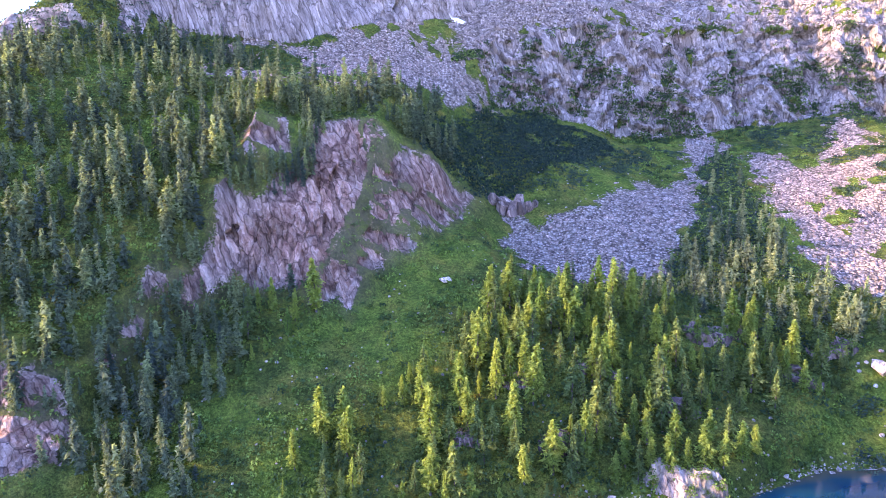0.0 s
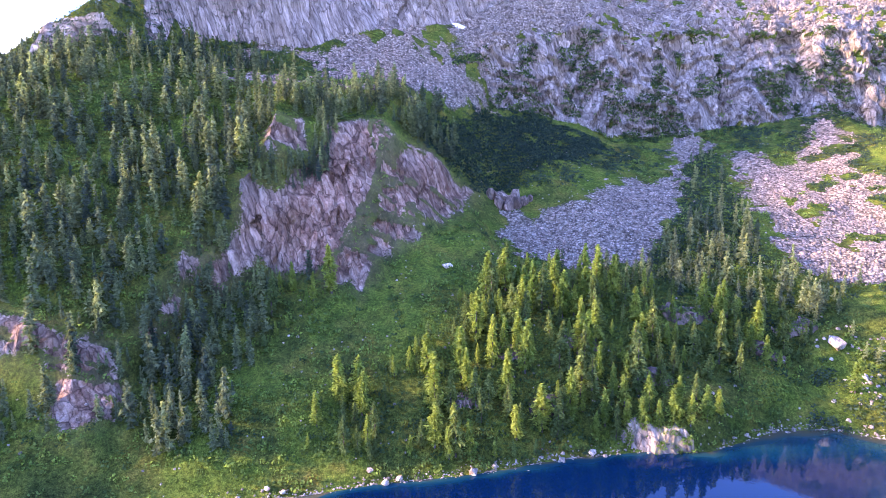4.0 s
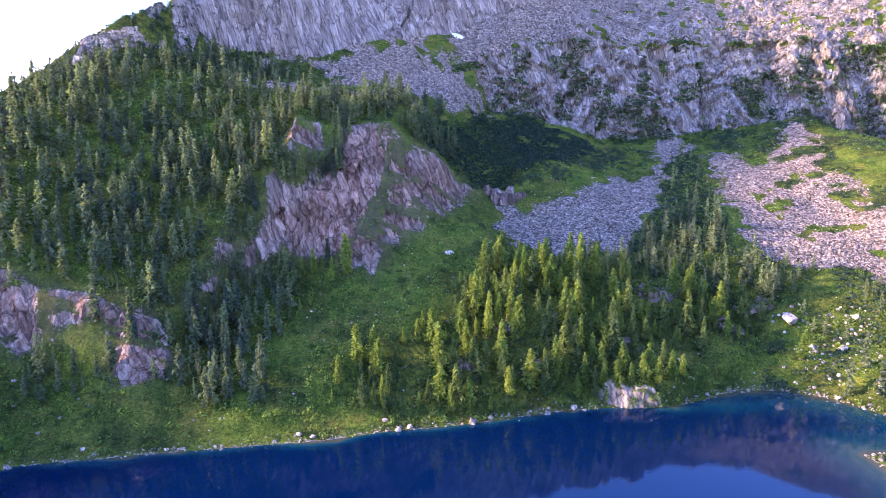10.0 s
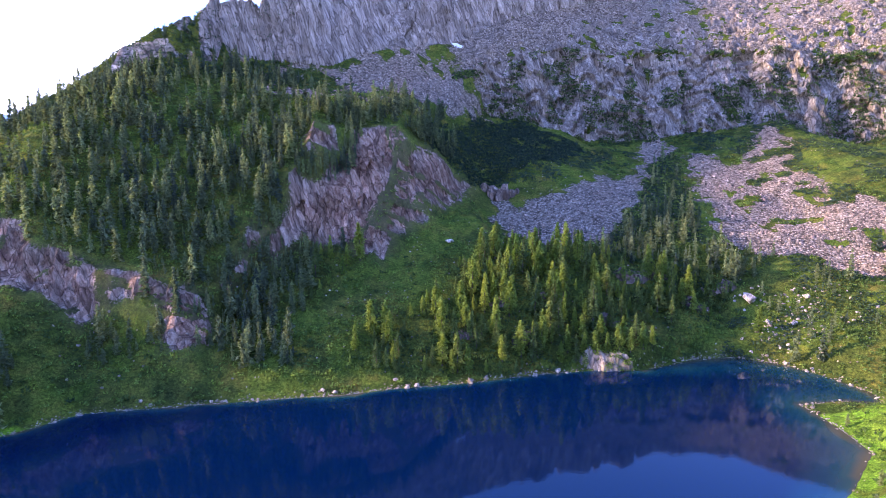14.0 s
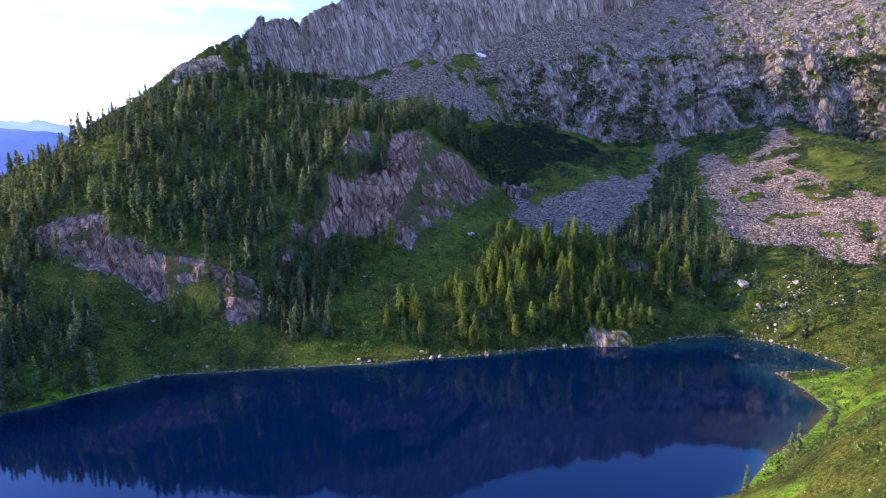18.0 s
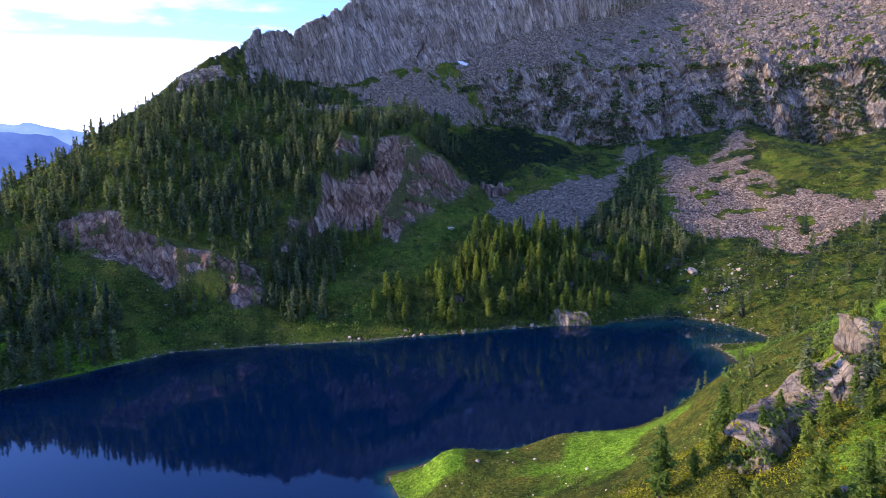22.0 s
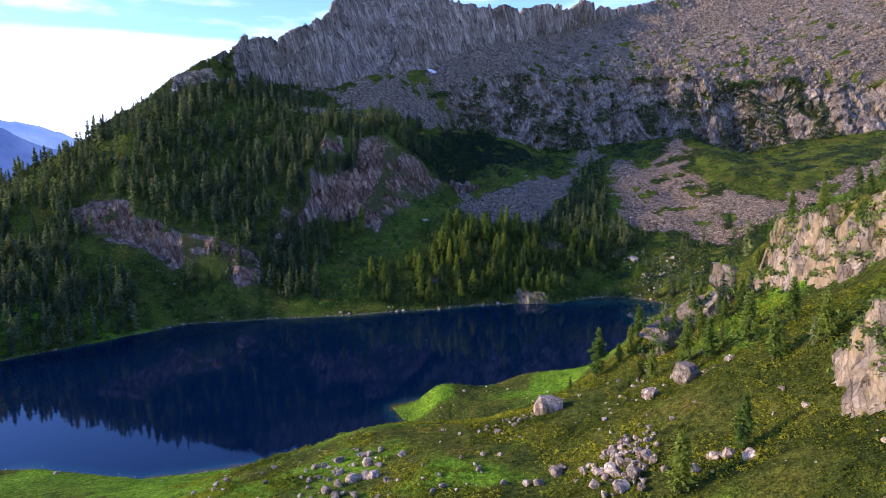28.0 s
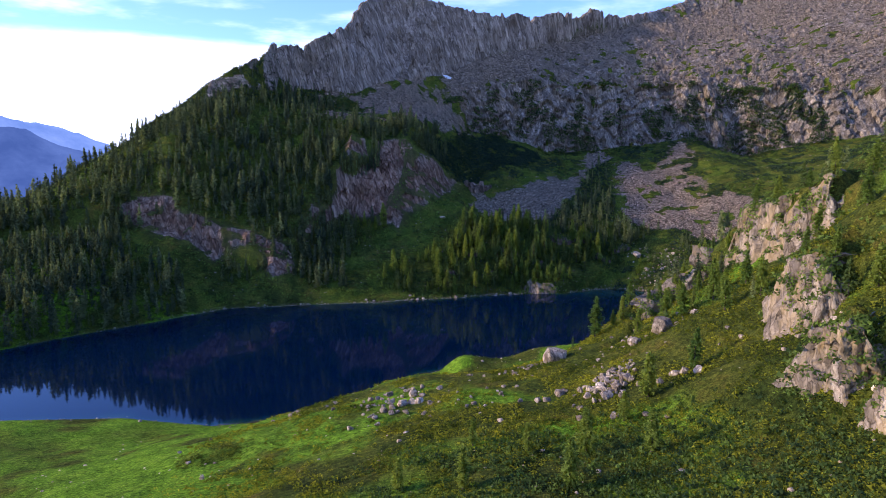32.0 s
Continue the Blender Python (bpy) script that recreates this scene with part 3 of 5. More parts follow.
    def ragged(share, by):
        add = n.new("ShaderNodeMath")
        add.operation = "MULTIPLY_ADD"
        add.inputs[1].default_value = 2.0
        l.new(by, add.inputs[0])
        l.new(share, add.inputs[2])
        less = n.new("ShaderNodeMath")
        less.operation = "MULTIPLY"
        less.inputs[1].default_value = 0.5
        l.new(add.outputs[0], less.inputs[0])
        return ramp_node(n, l, less.outputs[0], (0.735, (0, 0, 0)), (0.765, (1, 1, 1)))

    scree_on, rock_on = ragged(scree, fine), ragged(rock, fine)
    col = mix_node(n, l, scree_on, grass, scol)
    col = mix_node(n, l, rock_on, col, rcol)
    l.new(col, b.inputs["Base Color"])
    b.inputs["Roughness"].default_value = 0.92
    b.inputs["Specular IOR Level"].default_value = 0.04
    h = mix_node(n, l, scree_on, mix_node(n, l, 0.3, fine, tuft), gap)
    nrm = bump_node(n, l, h, 1.0, 1.1)
    nrm2 = n.new("ShaderNodeBump")
    nrm2.inputs["Distance"].default_value = 1.1
    l.new(rock_on, nrm2.inputs["Strength"])
    l.new(rh, nrm2.inputs["Height"])
    l.new(nrm, nrm2.inputs["Normal"])
    l.new(nrm2.outputs[0], b.inputs["Normal"])
    return m


def make_rock(name, bright=1.0, warm=0.3, finer=4.0, turf=False, ochre=0.0):
    m, n, l, b = material(name)
    geo, oi = n.new("ShaderNodeNewGeometry"), n.new("ShaderNodeObjectInfo")
    w = n.new("ShaderNodeValue")
    w.outputs[0].default_value = warm
    col, h = rock_look(n, l, geo.outputs["Position"], w.outputs[0], finer)
    isl = ramp_node(n, l, geo.outputs["Random Per Island"], (0, (0.72 * bright,) * 3), (1, (1.2 * bright,) * 3))
    col = mix_node(n, l, 1.0, col, isl, "MULTIPLY")
    if ochre:
        stain = noise_node(n, l, geo.outputs["Position"], 1.0, 4, 0.6, (0.3, 0.3, 0.07, 0.0, 0.1, 0.0))
        col = mix_node(n, l, ramp_node(n, l, stain, (0.48, (0, 0, 0)), (0.62, (ochre,) * 3)), col, (0.5, 0.36, 0.18))
    rnd = ramp_node(n, l, oi.outputs["Random"], (0, (0.85, 0.84, 0.82)), (1, (1.15, 1.12, 1.08)))
    col = mix_node(n, l, 1.0, col, rnd, "MULTIPLY")
    if turf:
        up = n.new("ShaderNodeSeparateXYZ")
        l.new(geo.outputs["True Normal"], up.inputs[0])
        tuft = noise_node(n, l, geo.outputs["Position"], 0.9, 7, 0.72)
        add = n.new("ShaderNodeMath")
        add.operation = "MULTIPLY_ADD"
        add.inputs[1].default_value = 0.9
        l.new(tuft, add.inputs[0])
        l.new(up.outputs["Z"], add.inputs[2])
        on = ramp_node(n, l, add.outputs[0], (1.03, (0, 0, 0)), (1.12, (1, 1, 1)))
        col = mix_node(n, l, on, col, ramp_node(n, l, tuft, (0.35, (0.05, 0.075, 0.008)), (0.65, (0.17, 0.2, 0.015))))
    l.new(col, b.inputs["Base Color"])
    b.inputs["Roughness"].default_value = 0.9
    l.new(bump_node(n, l, h, 0.9, 0.35), b.inputs["Normal"])
    return m


def make_leaf(name, dark, light, share=0.55, tone=False):
    """Needles and leaves: each clump has its own shade; some light passes through."""
    m, n, l, b = material(name)
    geo = n.new("ShaderNodeNewGeometry")
    if tone:
        at = n.new("ShaderNodeAttribute")
        at.attribute_name = "tone"
        who = at.outputs["Fac"]
    else:
        who = n.new("ShaderNodeObjectInfo").outputs["Random"]
    col = ramp_node(n, l, who, (0, dark), (1, light))
    isl = ramp_node(n, l, geo.outputs["Random Per Island"], (0, (0.55, 0.57, 0.56)), (1, (1.45, 1.4, 1.28)))
    col = mix_node(n, l, 1.0, col, isl, "MULTIPLY")
    l.new(col, b.inputs["Base Color"])
    b.inputs["Roughness"].default_value = 0.85
    b.inputs["Specular IOR Level"].default_value = 0.05
    tr = n.new("ShaderNodeBsdfTranslucent")
    l.new(mix_node(n, l, 1.0, col, (1.2, 1.2, 0.75), "MULTIPLY"), tr.inputs["Color"])
    mx = n.new("ShaderNodeMixShader")
    mx.inputs[0].default_value = share
    l.new(b.outputs[0], mx.inputs[1])
    l.new(tr.outputs[0], mx.inputs[2])
    l.new(mx.outputs[0], n["Material Output"].inputs["Surface"])
    return m


def make_bark():
    m, n, l, b = material("bark")
    g = noise_node(n, l, n.new("ShaderNodeNewGeometry").outputs["Position"], 3.0, 5, 0.7, (2, 2, 0.4, 0, 0, 0))
    l.new(ramp_node(n, l, g, (0.3, (0.06, 0.045, 0.035)), (0.7, (0.19, 0.15, 0.12))), b.inputs["Base Color"])
    b.inputs["Roughness"].default_value = 0.95
    return m


def make_water():
    m, n, l, b = material("water")
    at = n.new("ShaderNodeAttribute")
    at.attribute_name = "shallow"
    pos = n.new("ShaderNodeNewGeometry").outputs["Position"]
    col = ramp_node(n, l, at.outputs["Fac"], (0.0, (0.0003, 0.008, 0.03)), (0.5, (0.001, 0.026, 0.044)), (0.85, (0.012, 0.045, 0.045)), (1.0, (0.07, 0.06, 0.03)))
    l.new(col, b.inputs["Base Color"])
    b.inputs["Roughness"].default_value, b.inputs["IOR"].default_value = 0.02, 1.333
    b.inputs["Specular IOR Level"].default_value = 0.55
    b.inputs["Specular Tint"].default_value = (0.16, 0.68, 1.0, 1)
    r = noise_node(n, l, pos, 0.8, 4, 0.5)
    l.new(bump_node(n, l, r, 0.05, 0.1), b.inputs["Normal"])
    return m


M_GROUND, M_WATER, M_BARK = make_ground(), make_water(), make_bark()
M_STONE, M_CRAG, M_PALE = make_rock("stone", 1.3, 0.05), make_rock("crag", 0.9, 0.0, 1.7, True, 0.6), make_rock("pale_stone", 1.75, 0.05)
M_SCREE, M_DARK = make_rock("scree_stone", 1.12, 0.42), make_rock("dark_crag", 0.65, 0.45, 1.3, True)
M_HIGH = make_rock("boulder_stone", 0.95, 0.1)
LARCH_DARK, LARCH_LIGHT = (0.14, 0.22, 0.05), (0.3, 0.36, 0.07)
SPRUCE_DARK, SPRUCE_LIGHT = (0.1, 0.15, 0.05), (0.2, 0.25, 0.065)
M_LARCH, M_SPRUCE = make_leaf("larch_needles", LARCH_DARK, LARCH_LIGHT), make_leaf("spruce_needles", SPRUCE_DARK, SPRUCE_LIGHT, 0.42)
# bluish spruce needles, with the blue of distance haze put into the colour too
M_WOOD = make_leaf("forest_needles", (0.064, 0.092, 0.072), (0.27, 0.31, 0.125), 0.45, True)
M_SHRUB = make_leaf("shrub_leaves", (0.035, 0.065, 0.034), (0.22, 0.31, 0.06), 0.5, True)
M_HEATH = make_leaf("heath_leaves", (0.08, 0.11, 0.016), (0.38, 0.37, 0.03), 0.5, True)
M_PINE = make_leaf("dwarf_pine_needles", (0.02, 0.04, 0.03), (0.07, 0.105, 0.06), 0.3, True)

# ---- ground ----
xs = np.r_[np.arange(-900, -330, 8.0), np.arange(-330, -240, 2.0), np.arange(-240, -105, 1.6), np.arange(-105, 15, 0.9), np.arange(15, 180, 1.4), np.arange(180, 400, 1.7), np.arange(400, 480, 2.5), np.arange(480, 1000, 8.0)]
ys = np.r_[np.arange(-900, -450, 8.0), np.arange(-450, -100, 2.0), np.arange(-100, -15, 0.9), np.arange(-15, 60, 0.75), np.arange(60, 196, 1.7), np.arange(196, 272, 1.0), np.arange(272, 350, 1.7), np.arange(350, 640, 3.4), np.arange(640, 1000, 20.0)]
GX, GY = np.meshgrid(xs, ys)
GZ, GV, GD = ground_height(GX, GY)
_gy, _gx = np.gradient(GZ, ys, xs)
GS = np.hypot(_gx, _gy)
COVER = cover_at(GX, GY, GV, GD, GZ, GS)


def look_up(field, x, y):
    x, y = np.asarray(x, float), np.asarray(y, float)
    i = np.clip(np.searchsorted(xs, x) - 1, 0, len(xs) - 2)
    j = np.clip(np.searchsorted(ys, y) - 1, 0, len(ys) - 2)
    u, v = (x - xs[i]) / (xs[i + 1] - xs[i]), (y - ys[j]) / (ys[j + 1] - ys[j])
    return (field[j, i] * (1 - u) + field[j, i + 1] * u) * (1 - v) + (field[j + 1, i] * (1 - u) + field[j + 1, i + 1] * u) * v


# crags stand out along the slope's normal, broken by upright ribs and ledges
_n = np.stack([-_gx, -_gy, np.ones_like(GZ)], -1)
_n /= np.linalg.norm(_n, axis=-1, keepdims=True)
_high = GV > 3.9
_along = GX * 0.9 - GY * 0.25 + GZ * np.where(_high, 0.06, 0.22)
_top, _worn = GV > 5.5, (GV > 5.0) & (GV < 5.97) & (GX > 20) | (GV >= 5.97) & (GX > 300)
_w, _h, _a = (np.select([_worn, _top, _high], k, d) for k, d in (((9.0, 9.0, 9.0), 3.2), ((7.0, 40.0, 34.0), 18.0), ((1.8, 2.2, 3.6), 2.0)))
_wa = _along + fbm(GX / 12, GZ / 12, 3, 3) * 0.5 * _w
_wz = np.where(_worn, GY, GZ) + fbm(GX / 9, GZ / 14, 5, 3) * 0.2 * _h
_slab, _edge = facets(_wa / _w, _wz / _h, 3)
_chip, _cut = facets(_wa / (_w * 0.55), _wz / (_h * 0.4), 9)
_big = fbm(_along / 24, GZ / 80, 7, 3) * np.select([_worn, _high], (0.5, 3.5), 1.8)
_cove = 9 * np.exp(-((GX - 283) / 11) ** 2) + 5 * np.exp(-((GX - 222) / 7) ** 2) + 6 * np.exp(-((GX - 352) / 8) ** 2)
_step = GZ / 19 + fbm(GX / 26, GZ / 40, 61, 3) * 1.1
_step = (_step - np.floor(_step)) * (_high & ~_worn & ~_top) * 5.0
_out = COVER[0] * (_slab * _a - _step + _chip * _a * np.where(_high, 0.24, 0.42) - (1 - ramp(_edge, 0, 0.14)) * 0.3 * _a + _big - _cove * (_high & ~_top & ~_worn))
_out = np.where(_high & (GX < -110), _out * 0.6, _out) * ramp(GD, 0.5, 5) + COVER[1] * fbm(GX / 3, GY / 3, 2, 2) * np.where(_high, 1.0, 0.5)
_n[..., 2] *= 0.6
CO = np.stack([GX, GY, GZ], -1) + _n * _out[..., None]
GZ = GZ + _out * 0.5


def sheet(name, co, nx, ny, mat):
    me = bpy.data.meshes.new(name)
    me.vertices.add(nx * ny)
    me.vertices.foreach_set("co", co.astype(np.float32).ravel())
    a = (np.arange(ny - 1)[:, None] * nx + np.arange(nx - 1)[None]).ravel()
    fill(me, np.stack([a, a + 1, a + nx + 1, a + nx], 1))
    me.materials.append(mat)
    return new(name, me)


def fill(me, faces):
    k = faces.shape[1]
    me.loops.add(faces.size)
    me.loops.foreach_set("vertex_index", faces.ravel().astype(np.int32))
    me.polygons.add(len(faces))
    me.polygons.foreach_set("loop_start", np.arange(0, faces.size, k, dtype=np.int32))
    me.update(calc_edges=True)


def mesh_of(name, co, faces, mat, tone=None):
    me = bpy.data.meshes.new(name)
    me.vertices.add(len(co))
    me.vertices.foreach_set("co", np.asarray(co, np.float32).ravel())
    fill(me, np.asarray(faces))
    if tone is not None:
        me.attributes.new("tone", "FLOAT", "POINT").data.foreach_set("value", np.asarray(tone, np.float32))
    me.materials.append(mat)
    return me


ground = sheet("ground", CO, len(xs), len(ys), M_GROUND)
ground.data.attributes.new("cover", "FLOAT_COLOR", "POINT").data.foreach_set("color", np.stack(COVER, -1).astype(np.float32).ravel())
_soft = COVER[0] < 0.5
_soft = (_soft[:-1, :-1] & _soft[1:, 1:]).ravel()
ground.data.polygons.foreach_set("use_smooth", _soft)
tagged(ground, "alpine ground of grass, scree and bare rock round a lake", "ground", kind="structure")
wx, wy = np.arange(-700, 201, 3.0), np.arange(-340, -19, 3.0)
WX, WY = np.meshgrid(wx, wy)
water = sheet("water", np.stack([WX, WY, 0 * WX], -1), len(wx), len(wy), M_WATER)
_d = -lake_distance(WX, WY)
_bay = ramp(WX, 70, 130) * 22 - 5
_sh = np.clip(1 - (_d + fbm(WX / 12, WY / 12, 0, 3) * 2.5) / (9 + _bay), 0, 1) ** 1.3
water.data.attributes.new("shallow", "FLOAT", "POINT").data.foreach_set("value", _sh.astype(np.float32).ravel())
tagged(water, "deep blue still mountain lake with paler shallows", "lake", kind="structure")

# ---- growing things ----
RNG = np.random.default_rng(7)


def conifer(kind, seed, levels, limbs, sprays, spray):
    """A crown 14 m high: whorls of limbs, each hung with small three-cornered needle sprays. Returns places and triangles."""
    r = np.random.default_rng(seed)
    larch = kind == "larch"
    wide, low = (2.5 if larch else 2.4) * r.uniform(0.88, 1.15), 0.1 if larch else 0.04
    lean, bulge = r.uniform(-0.25, 0.25, 2), r.uniform(-0.3, 0.3, (5, 2))
    rows = []
    for i in range(levels):
        h = low + (0.97 - low) * (i + r.uniform(-0.4, 0.4)) / (levels - 1)
        reach = wide * max(0.02, 1 - h) ** (0.5 if larch else 0.8) * (0.5 + 0.5 * min(1, h / (0.32 if larch else 0.2))) + 0.15
        for k in range(limbs if h < 0.8 else max(3, limbs - 2)):
            if r.random() < (0.2 if larch else 0.08):
                continue
            a = r.uniform(0, 2 * math.pi)
            L = reach * r.uniform(0.5, 1.2) * (1 + 0.25 * math.sin(a * 2 + 9 * h + seed))
            drop = L * (r.uniform(-0.15, 0.3) if larch else r.uniform(0.1, 0.5))
            for f in r.uniform(0.25, 1.0, max(2, int(sprays * min(1, 0.4 + L / 2.5)))):
                rows.append((lean[0] * h * h * 2 + math.cos(a) * L * f, lean[1] * h * h * 2 + math.sin(a) * L * f, h * 14 - drop * f * f + 0.05 * L * f + r.normal(0, 0.28 if larch else 0.1), a, L * f))
    for k in range(6):
        rows.append((lean[0] * 2, lean[1] * 2, 13.0 + 0.25 * k, r.uniform(0, 6.28), 0.1))
    q = np.array(rows)
    n = len(q)
    s = spray * r.uniform(0.6, 1.35, n)
    a, tip = q[:, 3] + r.normal(0, 0.7, n), r.normal(-0.25, 0.35, n)
    out = np.stack([np.cos(a) * np.cos(tip), np.sin(a) * np.cos(tip), np.sin(tip)], -1)
    side = np.cross(out, r.normal(size=(n, 3)) + (0, 0, 1.2))
    side /= np.linalg.norm(side, axis=1, keepdims=True)
    c, s = q[:, :3], s[:, None]
    co = np.stack([c - out * s * 0.6 + side * s * 0.42, c - out * s * 0.6 - side * s * 0.42, c + out * s * 0.9], 1).reshape(-1, 3)
    return co, np.arange(3 * n).reshape(-1, 3)


def trunk(seed, sides=7):
    r = np.random.default_rng(seed)
    co, tri = [], []
    for j, (z, rad) in enumerate(((-0.8, 0.34), (0.3, 0.24), (4.5, 0.17), (9, 0.09), (13.4, 0.02))):
        for k in range(sides):
            a = 2 * math.pi * k / sides
            q = rad * r.uniform(0.88, 1.12)
            co.append((q * math.cos(a), q * math.sin(a), z))
    for j in range(4):
        for k in range(sides):
            a, b = j * sides + k, j * sides + (k + 1) % sides
            tri += [(a, b, b + sides), (a, b + sides, a + sides)]
    return np.array(co), np.array(tri)


def clump(seed, blades=34):
    """A bush 1 m high of many leafy blades."""
    r = np.random.default_rng(seed)
    co, tri = [], []
    for k in range(blades):
        a, e, s = r.uniform(0, 2 * math.pi), math.asin(r.uniform(0.05, 1)), r.uniform(0.16, 0.29)
        c = np.array([math.cos(a) * math.cos(e) * 0.75, math.sin(a) * math.cos(e) * 0.75, math.sin(e) * 0.72 + 0.08]) * r.uniform(0.7, 1.1)
        u = np.cross(c * 0.6 + r.normal(size=3) * 0.5, r.normal(size=3))
        u /= np.linalg.norm(u)
        w = np.cross(u, c / np.linalg.norm(c) + r.normal(size=3) * 0.5)
        w /= np.linalg.norm(w)
        n0 = len(co)
        co += [c - u * s, c + u * s, c + w * s * 1.5 + c * 0.1]
        tri += [(n0, n0 + 1, n0 + 2)]
    return np.array(co), np.array(tri)


PHI = (1 + 5 ** 0.5) / 2
ICO = np.array([(-1, PHI, 0), (1, PHI, 0), (-1, -PHI, 0), (1, -PHI, 0), (0, -1, PHI), (0, 1, PHI), (0, -1, -PHI), (0, 1, -PHI), (PHI, 0, -1), (PHI, 0, 1), (-PHI, 0, -1), (-PHI, 0, 1)]) / 1.9
ICO_F = np.array([(0, 11, 5), (0, 5, 1), (0, 1, 7), (0, 7, 10), (0, 10, 11), (1, 5, 9), (5, 11, 4), (11, 10, 2), (10, 7, 6), (7, 1, 8), (3, 9, 4), (3, 4, 2), (3, 2, 6), (3, 6, 8), (3, 8, 9), (4, 9, 5), (2, 4, 11), (6, 2, 10), (8, 6, 7), (9, 8, 1)])


def stone(seed):
    """A broken block about 1 m across."""
    r = np.random.default_rng(seed)
    co = ICO * r.uniform(0.72, 1.25, (12, 1))
    co = np.sign(co) * np.abs(co) ** 0.75
    return co * np.array([r.uniform(0.7, 1.1), r.uniform(0.6, 0.95), r.uniform(0.55, 0.9)]) * 0.6, ICO_F


def strewn(name, kinds, mat, x, y, size, tall, sink, label, category, tones, tilt=0.0, level=None):
    """Many copies of the kinds in one mesh, on the ground at x, y."""
    n = len(x)
    z, pick, turn = (look_up(GZ, x, y) if level is None else level) - sink * size, RNG.integers(0, len(kinds), n), RNG.uniform(0, 2 * math.pi, n)
    cos, fs, tn, base = [], [], [], 0
    for k, (co, tri) in enumerate(kinds):
        w = np.where(pick == k)[0]
        if not len(w):
            continue
        c, s = np.cos(turn[w]), np.sin(turn[w])
        p = co[None] * np.stack([size[w], size[w], size[w] * tall[w]], -1)[:, None]
        if tilt:
            b = RNG.uniform(-tilt, tilt, len(w))[:, None]
            p = np.stack([p[..., 0] * np.cos(b) - p[..., 2] * np.sin(b), p[..., 1], p[..., 0] * np.sin(b) + p[..., 2] * np.cos(b)], -1)
        q = np.stack([p[..., 0] * c[:, None] - p[..., 1] * s[:, None] + x[w, None], p[..., 0] * s[:, None] + p[..., 1] * c[:, None] + y[w, None], p[..., 2] + z[w, None]], -1)
        cos.append(q.reshape(-1, 3))
        fs.append((tri[None] + (base + np.arange(len(w)) * len(co))[:, None, None]).reshape(-1, 3))
        tn.append(np.repeat(tones[w], len(co)))
        base += len(w) * len(co)
    ob = new(name, mesh_of(name, np.concatenate(cos), np.concatenate(fs), mat, np.concatenate(tn)))
    return tagged(ob, label, category, kind="stuff")


def scatter(x0, x1, y0, y1, step, chance):
    """Jittered places, kept with the chance that the function gives."""
    a, b = np.meshgrid(np.arange(x0, x1, step), np.arange(y0, y1, step))
    a, b = a.ravel() + RNG.uniform(-0.5, 0.5, a.size) * step, b.ravel() + RNG.uniform(-0.5, 0.5, a.size) * step
    keep = RNG.random(a.size) < chance(a, b)
    return a[keep], b[keep]


def spur_chance(x, y):
    v, d, rock, scree = look_up(GV, x, y), look_up(GD, x, y), look_up(COVER[0], x, y), look_up(COVER[1], x, y)
    clear = ramp(fbm(x / 24, y / 24, 21, 3), 0.35, 0.5)
    c = np.where(x < -72, ramp(v, 1.9, 2.1), ramp(v, 2.95, 3.05)) * (1 + ramp(v, 4.6, 5.6) * 0.1) * (1 - ramp(v, 6.95, 7.05)) * (1 - ramp(x, -15, 15))
    c = c * (1 - ramp(v, 4.0, 4.3) * ramp(x, -110, -80))
    return c * (1 - clear * 0.7) * (rock < 0.4) * (scree < 0.5) * (d > 3) * 0.92


def low_chance(x, y):
    d, rock, scree = look_up(GD, x, y), look_up(COVER[0], x, y), look_up(COVER[1], x, y)
    c = inside(KNOLL_WOOD, x, y, 3) * 0.62 * ramp(fbm(x / 14, y / 14, 83, 3), -1.2, -0.4) + inside(RIDGE_WOOD, x, y, 3) * np.where(y < 50, 0.45, 0.1) + inside(ROW_WOOD, x, y, 3) * 0.85 + inside(GULLY_WOOD, x, y, 3) * 0.9 + inside(FOOT_WOOD, x, y, 4) * 0.55 + inside(TOP_WOOD, x, y, 2) * 0.7
    c = c + inside(WEST_WOOD, x, y, 6) * 0.7 + (x < -212) * (x > -330) * (look_up(GV, x, y) > 0.7) * (look_up(GV, x, y) < 3.05) * ramp(fbm(x / 16, y / 16, 25, 3), -0.25, 0.1) * 0.6 + inside(BAND_WOOD, x, y, 2) * 0.6
    right = (x > 130) * (x < 300) * (y > -75) * (y < 5) * 0.06
    return (c + right) * (rock < 0.5) * (scree < 0.6) * (d > 2.5)


TREE_KINDS = [conifer("larch" if k < 2 else "spruce", 11 + k, 26, 9, 9, 0.52) for k in range(4)]
WOOD_KINDS = [conifer("larch" if k < 3 else "spruce", 21 + k, 18, 6, 5, 0.95) for k in range(6)]
ax, ay = scatter(-330, 20, -80, 170, 5.6, spur_chance)
_v = look_up(GV, ax, ay)
at_ = (0.42 + 0.85 * RNG.random(len(ax)) ** 1.4) * np.interp(_v, [4.5, 5.0, 6.0, 7.0], [1.0, 0.65, 0.55, 0.42])
# tone drops towards the ridge: dark dwarf growth, plus haze put into the colour
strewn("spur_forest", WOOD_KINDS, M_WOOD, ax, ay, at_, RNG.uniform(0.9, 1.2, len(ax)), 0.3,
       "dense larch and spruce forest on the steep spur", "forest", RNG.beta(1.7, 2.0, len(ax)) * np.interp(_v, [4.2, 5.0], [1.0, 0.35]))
bx, by = scatter(-330, 300, -240, 240, 4.2, low_chance)
_near = np.argsort(by + 0.15 * np.abs(bx - 40))
_kn = [i for i in _near if -65 < bx[i] < 150 and by[i] < 30][:290]
_rest = np.setdiff1d(np.arange(len(bx)), _kn)
